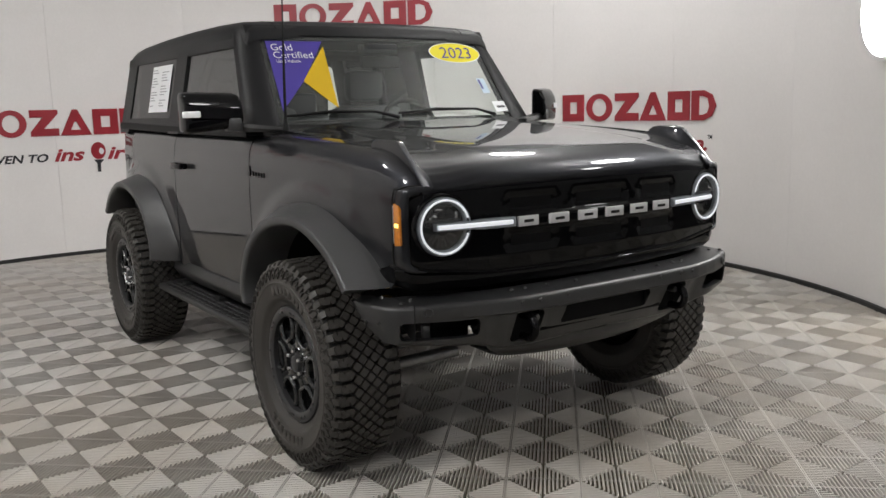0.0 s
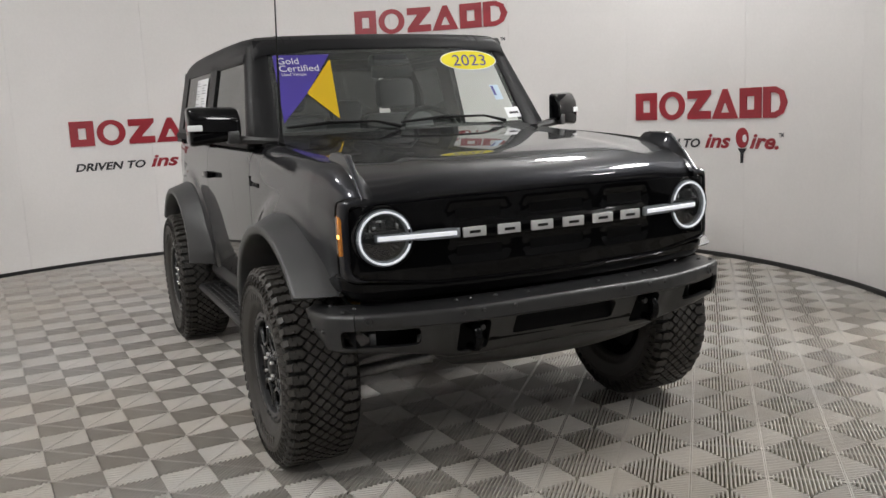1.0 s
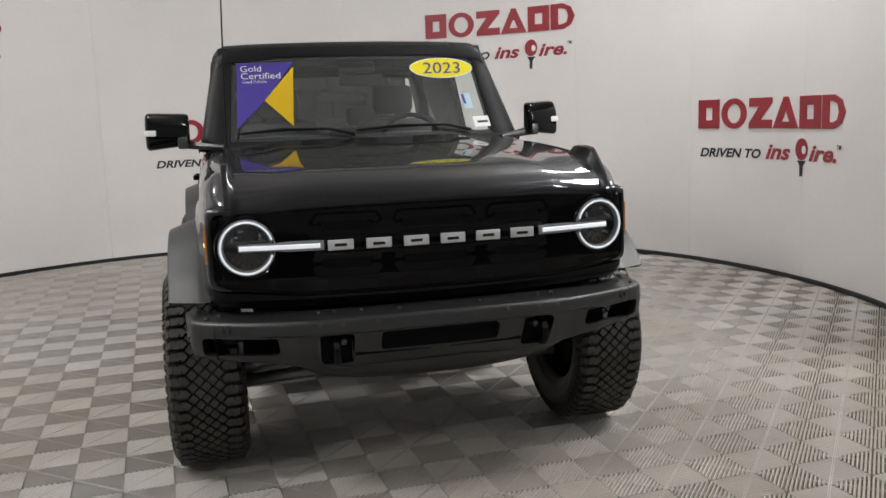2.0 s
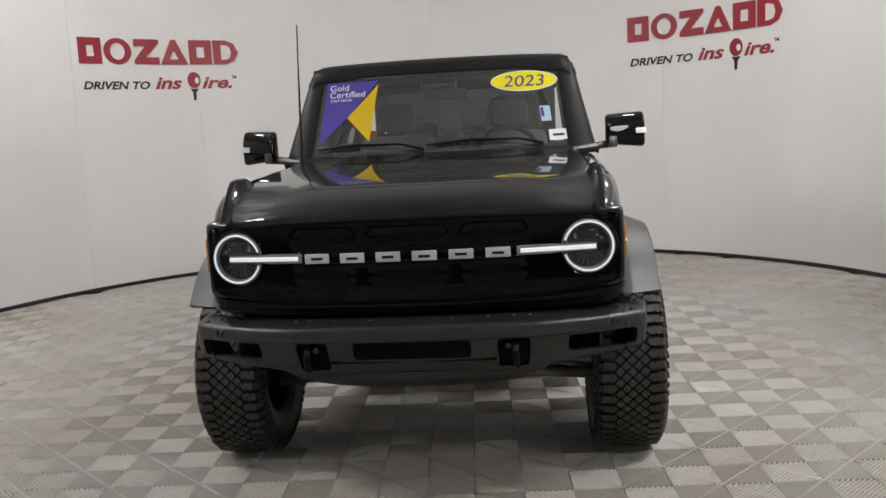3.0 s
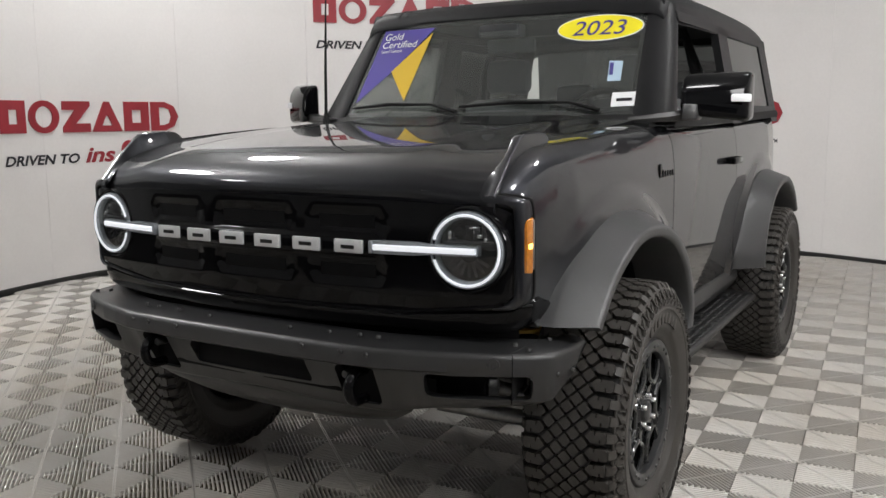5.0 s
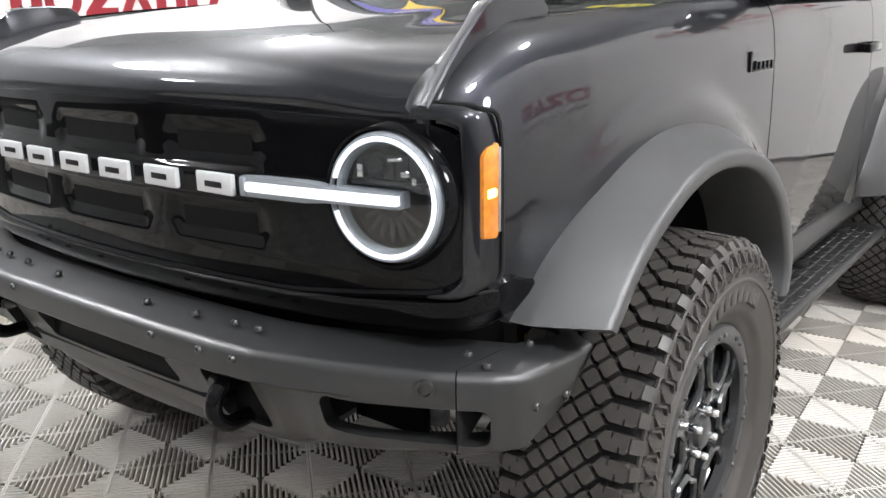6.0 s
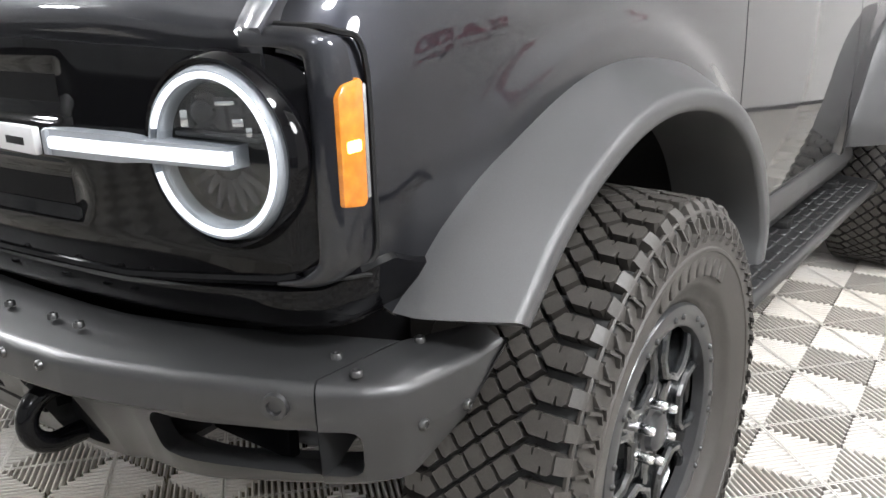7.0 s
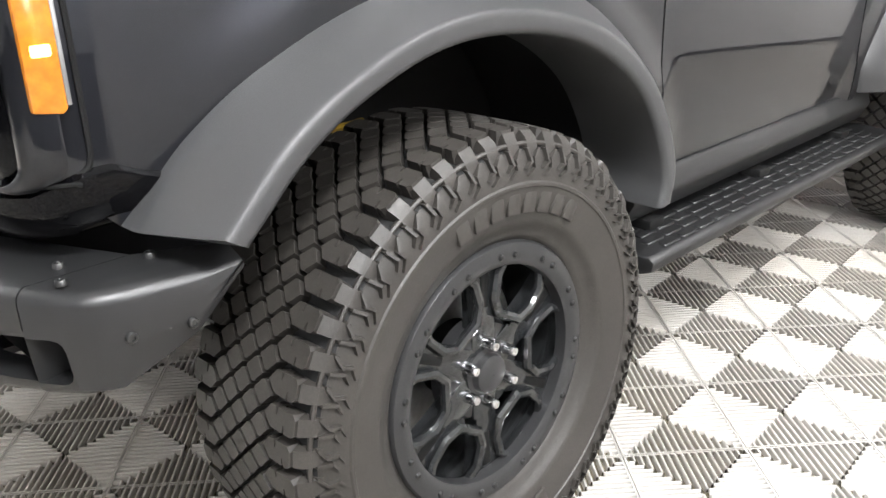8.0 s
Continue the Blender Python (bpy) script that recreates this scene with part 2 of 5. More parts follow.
def glide(pts, n):
    """A smooth curve (Catmull-Rom) through points, n steps to each stretch."""
    p = [Vector(q) for q in pts]
    p = [2 * p[0] - p[1]] + p + [2 * p[-1] - p[-2]]
    out = []
    for i in range(1, len(p) - 2):
        for k in range(n):
            t = k / n
            out.append(0.5 * ((2 * p[i]) + (p[i + 1] - p[i - 1]) * t + (2 * p[i - 1] - 5 * p[i] + 4 * p[i + 1] - p[i + 2]) * t * t
                              + (3 * p[i] - p[i - 1] - 3 * p[i + 1] + p[i + 2]) * t ** 3))
    out.append(p[-2])
    return out


def empty(name, label, category, at=(0, 0, 0)):
    ob = new(name)
    ob.location = at
    ob.empty_display_size = 0.1
    return tagged(ob, label, category)


def lettering(words, size, shear=0.0, width=None, bold=0.0):
    """Flat words in the built-in font, as (vertices, faces), from their lower left corner."""
    cu = bpy.data.curves.new("words", "FONT")
    cu.body, cu.size, cu.shear, cu.resolution_u = words, size, shear, 4
    cu.offset = bold
    ob = new("words", cu)
    bpy.context.view_layer.update()
    me = bpy.data.meshes.new_from_object(ob.evaluated_get(bpy.context.evaluated_depsgraph_get()))
    vs, fs = [v.co.copy() for v in me.vertices], [tuple(p.vertices) for p in me.polygons]
    bpy.data.objects.remove(ob)
    bpy.data.curves.remove(cu)
    bpy.data.meshes.remove(me)
    x0, x1, y0 = min(v.x for v in vs), max(v.x for v in vs), min(v.y for v in vs)
    k = width / (x1 - x0) if width else 1.0
    return [((v.x - x0) * k, v.y - min(0, y0) * 0) for v in vs], fs


# ---------------------------------------------------------------- the booth


def ring_at(deg, r=BR):
    return BX + r * math.cos(radians(deg)), BY + r * math.sin(radians(deg))


# Curved wall panels that stand edge to edge round the booth.
STEP, FIRST, PANELS = 18.15, -34.95, 13
wall = empty("wall_curved", "curved white panelled wall round the photo booth", "wall", (BX, BY, 0))
wall["kind"] = "structure"
bm = bmesh.new()
rows = []
half = STEP / 2 - 0.012
for k in range(19):
    a = radians(-half + 2 * half * k / 18)
    edge = 0.0012 if k in (0, 18) else 0.0
    ri, ro = BR + edge, BR + 0.05
    rows.append([(r * math.cos(a), r * math.sin(a), z) for r, z in ((ri, 0.0), (ri, WALL_TOP), (ro, WALL_TOP), (ro, 0.0), (ri, 0.0))])
sheet(bm, rows)
for row in (rows[0], rows[-1]):
    bm.faces.new([bm.verts.new(p) for p in row[:-1]])
panel_mesh = finish(bm)
for k in range(PANELS):
    part("wall_panel", panel_mesh, M_WALL, wall, m=pose(0, 0, 0, 0, 0, FIRST + STEP * (k + 0.5)))
# A thin backing closes the joints.
bm = bmesh.new()
rows = []
for k in range(121):
    a = radians(FIRST + STEP * PANELS * k / 120)
    rows.append([(r * math.cos(a), r * math.sin(a), z) for r, z in ((BR + 0.052, 0), (BR + 0.052, WALL_TOP), (BR + 0.09, WALL_TOP), (BR + 0.09, 0), (BR + 0.052, 0))])
sheet(bm, rows)
part("backing", bm, M_WALL, wall)

base = empty("baseboard", "thin black rubber strip along the foot of the curved wall", "baseboard", (BX, BY, 0))
base["kind"] = "structure"
bm = bmesh.new()
rows = []
for k in range(181):
    a = radians(FIRST + STEP * PANELS * k / 180)
    rows.append([(r * math.cos(a), r * math.sin(a), z) for r, z in ((BR - 0.002, -0.01), (BR - 0.018, -0.01), (BR - 0.018, 0.028), (BR - 0.010, 0.036), (BR - 0.002, 0.036))])
sheet(bm, rows)
part("rubber_strip", bm, M_BASE, base)

# The workshop round the booth, closed on all sides.
shop = empty("wall_workshop", "plain grey walls of the dim workshop behind the booth", "wall")
shop["kind"] = "structure"
for c, size in (((0, -9.1, 2.5), (19.4, 0.2, 5.2)), ((-9.6, -0.5, 2.5), (0.2, 17.4, 5.2)), ((9.6, -0.5, 2.5), (0.2, 17.4, 5.2)), ((0, 8.1, 2.5), (19.4, 0.2, 5.2))):
    part("wall_side", box(bmesh.new(), c, size), M_SHOP, shop)
ceiling = part("ceiling", box(bmesh.new(), (0, -0.5, 5.08), (19.4, 17.4, 0.16)), M_CEIL)
tagged(ceiling, "flat pale ceiling high over the open booth", "ceiling", kind="structure")
ground = part("ground", box(bmesh.new(), (0, -0.5, -0.072), (19.4, 17.4, 0.1)), M_UNDER)
tagged(ground, "dark concrete under the plastic floor tiles", "ground", kind="structure")

# Round lamps under the ceiling.
def ceiling_lamp(at, r=0.34):
    ob = empty("ceiling_lamp", "round white ceiling lamp, switched on", "lamp", at)
    part("housing", lathe(bmesh.new(), [(0.02, 0.15), (r * 0.74, 0.15), (r * 0.80, 0.13), (r * 0.82, 0.08), (r * 0.78, 0.072)], 40, "z"), M_CEIL, ob, "pale metal housing")
    part("lens", lathe(bmesh.new(), [(0.001, -0.15), (r * 0.45, -0.138), (r * 0.75, -0.105), (r * 0.93, -0.055), (r, 0.012), (r * 0.97, 0.045), (r * 0.80, 0.076)], 40, "z"), M_LAMP, ob, "glowing lens")
    return ob


LAMPS = [(-4.4, -1.2), (3.6, -1.2)]
SMALL = [(-3.75, 2.3), (2.9, 2.3)]
LARGE = [(-5.4, -4.6), (4.7, -4.6)]
for places, r in ((LAMPS, 0.52), (SMALL, 0.31), (LARGE, 0.35)):
    lamp = ceiling_lamp((*places[0], 4.42), r)
    tagged(lamp, group="ceiling lamps")
    for at in places[1:]:
        copy_thing(lamp, pose(*at, 4.42))
# A round flood lamp on the wall.
flood = empty("flood_lamp", "large round white flood lamp on the wall, switched on", "lamp", (*ring_at(-32.6, BR - 0.02), 2.0))
flood.rotation_euler = (0, 0, radians(-32.6))
part("housing", lathe(bmesh.new(), [(0.02, 0.0), (0.31, 0.0), (0.33, -0.03), (0.33, -0.09), (0.30, -0.09), (0.30, -0.08)], 40, "x"), M_CEIL, flood, "pale metal housing")
part("lens", lathe(bmesh.new(), [(0.001, -0.10), (0.2, -0.095), (0.30, -0.082)], 40, "x"), M_FLOOD, flood, "glowing lens")

# ---------------------------------------------------------------- the car: front towards -y, front axle at y = 0
AXLE_R, TRACK, HUB_Z = 2.55, 0.885, 0.43
car = empty("suv", "two-door dark grey off-road SUV with black hardtop and big tyres", "car")
car.matrix_basis = pose(-0.0073, 0.008, 0, 0, 0, -0.25)

W_TAB = [(-0.635, 0.776), (-0.628, 0.797), (-0.615, 0.816), (-0.60, 0.828), (-0.57, 0.839), (-0.50, 0.850), (-0.30, 0.868), (0.6, 0.875), (1.8, 0.878), (2.7, 0.872), (2.95, 0.855), (3.05, 0.83)]
TOP_TAB = [(-0.635, 1.176), (-0.62, 1.194), (-0.59, 1.224), (-0.54, 1.258), (-0.51, 1.273), (-0.47, 1.289), (-0.43, 1.299), (-0.38, 1.305), (-0.1, 1.326), (0.2, 1.342), (0.5, 1.350), (0.7, 1.342), (1.8, 1.352), (3.05, 1.375)]
IN_TAB = [(-0.62, 0.752), (0.3, 0.752), (0.55, 0.76), (0.75, 0.800), (3.05, 0.80)]
SILL = 0.55


def arch(y):
    """Lower edge of the side, lifted over both wheels."""
    z = SILL
    for c, s in ((0.0, 1), (AXLE_R, -1)):
        d = (y - c) * s
        if -0.62 < d < 0.72:
            z = max(z, lerp(d, [(-0.62, 0.80), (-0.53, 0.80), (-0.44, 0.86), (-0.33, 0.935), (-0.15, 1.01), (0.08, 1.035), (0.32, 1.005), (0.50, 0.88), (0.64, 0.72), (0.72, 0.56)]))
    if y <= -0.53:
        z = lerp(y, [(-0.64, 0.880), (-0.575, 0.880), (-0.53, 0.80)])
    return z


def side_row(y):
    w, top, xin, lo = lerp(y, W_TAB), lerp(y, TOP_TAB), lerp(y, IN_TAB), arch(y)
    knee = max(lo + 0.01, top - 0.15)
    row = []
    for k in range(11):
        z = lo + (knee - lo) * k / 10
        tuck = 0.030 * max(0.0, (0.80 - z) / 0.25) ** 1.6
        crown = 0.006 * max(0.0, 1 - ((z - 1.0) / 0.28) ** 2)
        swell = 0.0
        for c in (0.04, AXLE_R - 0.04):
            swell += (0.016 if y > -0.25 else 0.016 * max(0.0, (y + 0.45) / 0.20)) / (1 + math.exp(min(40.0, (math.hypot((y - c) * 0.93, z - 0.43) - 0.715) / 0.010)))
        row.append((w - tuck + crown + swell - 0.006, y, z))
    span = w - 0.006 - xin
    for fx, fz in ((0.02, 0.22), (0.06, 0.42), (0.14, 0.61), (0.28, 0.78), (0.46, 0.895), (0.70, 0.965), (1.0, 1.0)):
        row.append((w - 0.006 - span * fx, y, knee + (top - knee) * fz))
    return row


def stretch(a, b, step=0.022):
    n = max(2, round((b - a) / step))
    return [a + (b - a) * k / n for k in range(n + 1)]


def side_panel(a, b, sx):
    bm = bmesh.new()
    rows = [[(sx * x, y, z) for x, y, z in side_row(y)] for y in stretch(a, b)]
    sheet(bm, rows)
    # edges turned inwards
    for row in (rows[0], rows[-1]):
        sheet(bm, [row, [(x - sx * 0.025, y, z - 0.004) for x, y, z in row]])
    low = [r[0] for r in rows]
    sheet(bm, [low, [(x - sx * 0.05, y, z + 0.003) for x, y, z in low]])
    return bm


for sx in (-1, 1):
    part("front_fender", side_panel(-0.633, 0.688, sx), M_PAINT, car)
    door = part("door", side_panel(0.694, 1.80, sx), M_PAINT, car)
    part("rear_quarter", side_panel(1.806, 3.04, sx), M_PAINT, car)
    # door handle: a pull with a dark cup and lock
    hx = sx * 0.892
    bm = box(bmesh.new(), (hx + sx * 0.018, 1.66, 1.165), (0.022, 0.17, 0.032), 0.009)
    box(bm, (hx, 1.59, 1.165), (0.035, 0.022, 0.030), 0.006)
    box(bm, (hx, 1.735, 1.165), (0.035, 0.026, 0.034), 0.006)
    part("door_handle", bm, M_GLOSS, door, "black pull handle")
    # body line inside each door bottom and sill
    bm = bmesh.new()
    prism(bm, [(sx * 0.872, 0.545), (sx * 0.858, 0.60), (sx * 0.80, 0.60), (sx * 0.79, 0.50), (sx * 0.835, 0.485)], 0.62, 1.98, "y", 0.008)
    part("sill", bm, M_SATIN, car, "dark sill under the door")
    # fender badge, kept as plain strokes
    bm = bmesh.new()
    for k, (dy, h, t) in enumerate(((0.0, 0.05, 0.012), (0.022, 0.026, 0.008), (0.040, 0.022, 0.010), (0.058, 0.022, 0.010), (0.076, 0.022, 0.010), (0.094, 0.022, 0.010))):
        yy = 0.675 - 1.75 * dy if sx < 0 else 0.50 + 1.75 * dy
        box(bm, (sx * 0.874, yy, 1.155 + h / 2), (0.006, t * 1.3, h), 0.002)
    box(bm, (sx * 0.874, 0.588, 1.158), (0.005, 0.165, 0.006), 0.002)
    part("fender_badge", bm, M_GLOSS, car, "black badge of plain strokes")

# hood with a raised middle and rolled front edge
HOOD = [(-0.655, 1.168), (-0.656, 1.186), (-0.650, 1.204), (-0.636, 1.222), (-0.612, 1.239), (-0.58, 1.253), (-0.54, 1.265), (-0.48, 1.278), (-0.42, 1.288), (-0.30, 1.303), (-0.1, 1.322), (0.15, 1.342), (0.4, 1.360), (0.60, 1.377)]
EDGE = [(-0.655, 1.152), (-0.648, 1.182), (-0.628, 1.210), (-0.59, 1.236), (-0.54, 1.258), (-0.48, 1.276), (-0.42, 1.289), (-0.36, 1.298), (-0.28, 1.306), (-0.1, 1.322), (0.15, 1.338), (0.4, 1.352), (0.60, 1.368)]


def hood_z(x, y):
    ax = abs(x)
    dome = 0.012 * (1 / (1 + math.exp((ax - 0.50) / 0.022))) * min(1, max(0, (y + 0.64) / 0.12))
    k = min(1.0, max(0.0, (ax - 0.50) / 0.20))
    return dome + (lerp(y, EDGE) - lerp(y, HOOD)) * k * k * (3 - 2 * k)


bm = bmesh.new()
rows = []
for p in glide([(0, y, z) for y, z in HOOD], 4):
    bow = 0.070 * max(0.0, min(1.0, (0.4 - p.y) / 1.0))
    rows.append([(x, p.y - bow * (1 - (abs(x) / 0.74) ** 2.0) + bow * 0.25, p.z + hood_z(x, p.y)) for x in [-0.742 + 1.484 * k / 48 for k in range(49)]])
sheet(bm, rows)
for line in (rows[0], [r[0] for r in rows], [r[-1] for r in rows]):
    sheet(bm, [line, [(x * 0.995, y + 0.006, z - 0.03) for x, y, z in line]])
hood = part("hood", bm, M_PAINT, car)
# dark gap under the hood, along the fenders and across the cowl
bm = box(bmesh.new(), (0, 0.02, 1.06), (1.50, 1.06, 0.10))
part("engine_bay", bm, M_BLACK, car)
for sx in (-1, 1):
    bm = bmesh.new()
    line = [(sx * 0.747, y, lerp(y, TOP_TAB) - 0.012) for y in stretch(-0.6, 0.62, 0.06)]
    tube(bm, line, 0.008, 6)
    part("hood_gap", bm, M_BLACK, car)
bm = bmesh.new()
slab(bm, [[(x, y, z - 0.01 * (abs(x) / 0.7) ** 2) for x in [-0.80 + 1.6 * k / 20 for k in range(21)]] for y, z in ((0.585, 1.366), (0.62, 1.372), (0.66, 1.385), (0.70, 1.40))], (0, 0, -0.03))
part("cowl", bm, M_BLACK, car)

# trail sights on the front corners: slim fins whose inner face slopes down to the hood
SIGHT = [(-0.648, 1.178), (-0.61, 1.218), (-0.56, 1.268), (-0.515, 1.306), (-0.49, 1.326), (-0.47, 1.334), (-0.42, 1.338), (-0.34, 1.338), (-0.315, 1.333), (-0.30, 1.324)]
for sx in (-1, 1):
    bm = bmesh.new()
    rows = []
    for p in glide([(0, y, z) for y, z in SIGHT], 3):
        t, low = p.z, lerp(p.y, EDGE) - 0.008
        thick = lerp(p.y, [(-0.645, 0.018), (-0.53, 0.019), (-0.46, 0.027), (-0.30, 0.027)])
        rows.append([(sx * x, p.y, z) for x, z in ((0.7725, min(t - 0.045, low)), (0.7715, t - 0.004), (0.768, t), (0.768 - thick * 0.8, t), (0.768 - thick, t - 0.003), (0.768 - thick - 0.014, max(low, min(t - 0.014, low + 0.012))), (0.768 - thick - 0.024, low))])
    sheet(bm, rows)
    for row in (rows[0], rows[-1]):
        bm.faces.new([bm.verts.new(p) for p in row])
    sight = part("trail_sight", bm, M_PAINT, car)
    bm = box(bmesh.new(), (sx * 0.755, -0.395, 1.3365), (0.013, 0.060, 0.006), 0.0015)
    part("eyelet", bm, M_BLACK, sight)
    for y in (-0.45, -0.345):
        part("screw", lathe(bmesh.new(), [(0.001, 0.003), (0.004, 0.0028), (0.005, 0.0)], 10, "z", (sx * 0.755, y, 1.3370)), M_BLACK, sight)

# ------------------------------------------------ grille


def face_y(x):
    ax = abs(x)
    return -0.738 + 0.078 * (ax / 0.74) ** 2 + (0.7 * max(0.0, ax - 0.79)) ** 1.2


def spread(a, b, n):
    return [a + (b - a) * k / n for k in range(n + 1)]


GR = 0.826
SLOTS = [(x, z, w) for x, w in ((-0.335, 0.095), (0.0, 0.125), (0.335, 0.095)) for z in (1.097, 0.957)]


def soft_step(d, w):
    return 1 / (1 + math.exp(max(-40.0, min(40.0, d / w))))


def panel_y(x, z):
    """The moulded face of the grille: a proud middle bar, sunk slots with round ends, a lower part that leans back."""
    y = face_y(x) + 0.006
    for sx_, sz_, sw_ in SLOTS:
        dx, dz = abs(x - sx_) - sw_ - 0.020, abs(z - sz_) - 0.030
        d = max(dz, (dx + 0.6 * dz + 0.012) / 1.17, dx)
        y += 0.006 * soft_step(d, 0.0050)
    y -= 0.008 * soft_step(abs(z - 1.028) - 0.026, 0.0025) * soft_step(abs(x) - 0.44, 0.004)
    y += 0.25 * max(0.0, 0.905 - z)
    return y


bm = bmesh.new()
g_hi = lambda x: 1.150 + 0.015 * max(0.0, 1 - (x / 0.72) ** 2) - 0.03 * max(0, (abs(x) - GR + 0.06) / 0.06) ** 2
g_lo = lambda x: 0.850 + 0.035 * max(0, (abs(x) - 0.50) / 0.30) + 0.03 * max(0, (abs(x) - GR + 0.06) / 0.06) ** 2
rows = []
for x in spread(-GR, GR, 210):
    lo, hi = g_lo(x), g_hi(x)
    rows.append([(x, panel_y(x, z), z) for z in spread(lo, hi, 64)])
grid = sheet(bm, rows)
# round holes behind the headlamps
bm.faces.ensure_lookup_table()
gone = [f for f in bm.faces if math.hypot(abs(f.calc_center_median().x) - 0.70, f.calc_center_median().z - 1.031) < 0.0915]
bmesh.ops.delete(bm, geom=gone, context="FACES")
for line in ([r[0] for r in rows], [r[-1] for r in rows], rows[0], rows[-1]):
    sheet(bm, [line, [(x, y + 0.05, z) for x, y, z in line]])
grille = part("grille", bm, M_GLOSS, car, "gloss black front panel", sharp=70)
for x, z, half in SLOTS:
    bm = bmesh.new()
    sheet(bm, [[(q, face_y(q) + 0.0114, z + w) for w in (-0.025, 0.025)] for q in spread(x - half + 0.004, x + half - 0.004, 8)])
    part("vent", bm, M_MESH, grille, "dark mesh opening")
# bright lip under the panel and body-colour surround
bm = bmesh.new()
line = [(x, panel_y(x, g_lo(x)) + 0.002, g_lo(x) - 0.004) for x in spread(-0.79, 0.79, 60)]
tube(bm, line, 0.008, 8)
part("grille_lip", bm, M_GLOSS, grille)
V_PLAN = [(0.0, -0.724, 0), (0.25, -0.717, 0), (0.50, -0.693, 0), (0.66, -0.662, 0), (0.74, -0.650, 0), (0.785, -0.634, 0), (0.816, -0.616, 0), (0.836, -0.592, 0), (0.848, -0.562, 0), (0.852, -0.530, 0), (0.857, -0.490, 0), (0.860, -0.455, 0)]
half = glide(V_PLAN, 4)
bm = bmesh.new()
rows = []
for sx, p in [(-1, p) for p in half[:0:-1]] + [(1, p) for p in half]:
    top = lerp(p.x, [(0.0, 0.846), (0.50, 0.846), (0.765, 0.868), (0.81, 0.872), (0.834, 0.884), (0.852, 0.896), (0.860, 0.870)])
    low = lerp(p.x, [(0.0, 0.785), (0.60, 0.790), (0.78, 0.800), (0.84, 0.808), (0.852, 0.812), (0.860, 0.806)])
    k = half.index(p)
    along = half[min(k + 2, len(half) - 1)] - half[max(k - 2, 0)]
    out = Vector((along.y, -along.x, 0)).normalized()
    row = []
    for z, depth in ((top, 0.008), (top - 0.007, 0.0), ((top + low) / 2 + 0.008, 0.001), (low + 0.016, 0.009), (low, 0.026), (low - 0.008, 0.10)):
        q = p - out * depth
        row.append((sx * q.x, q.y, z))
    rows.append(row)
sheet(bm, rows)
part("lower_valance", bm, M_GLOSS, car)
bm = box(bmesh.new(), (0, -0.45, 0.735), (1.36, 0.32, 0.20), 0.01)
part("radiator_shroud", bm, M_MESH, car)

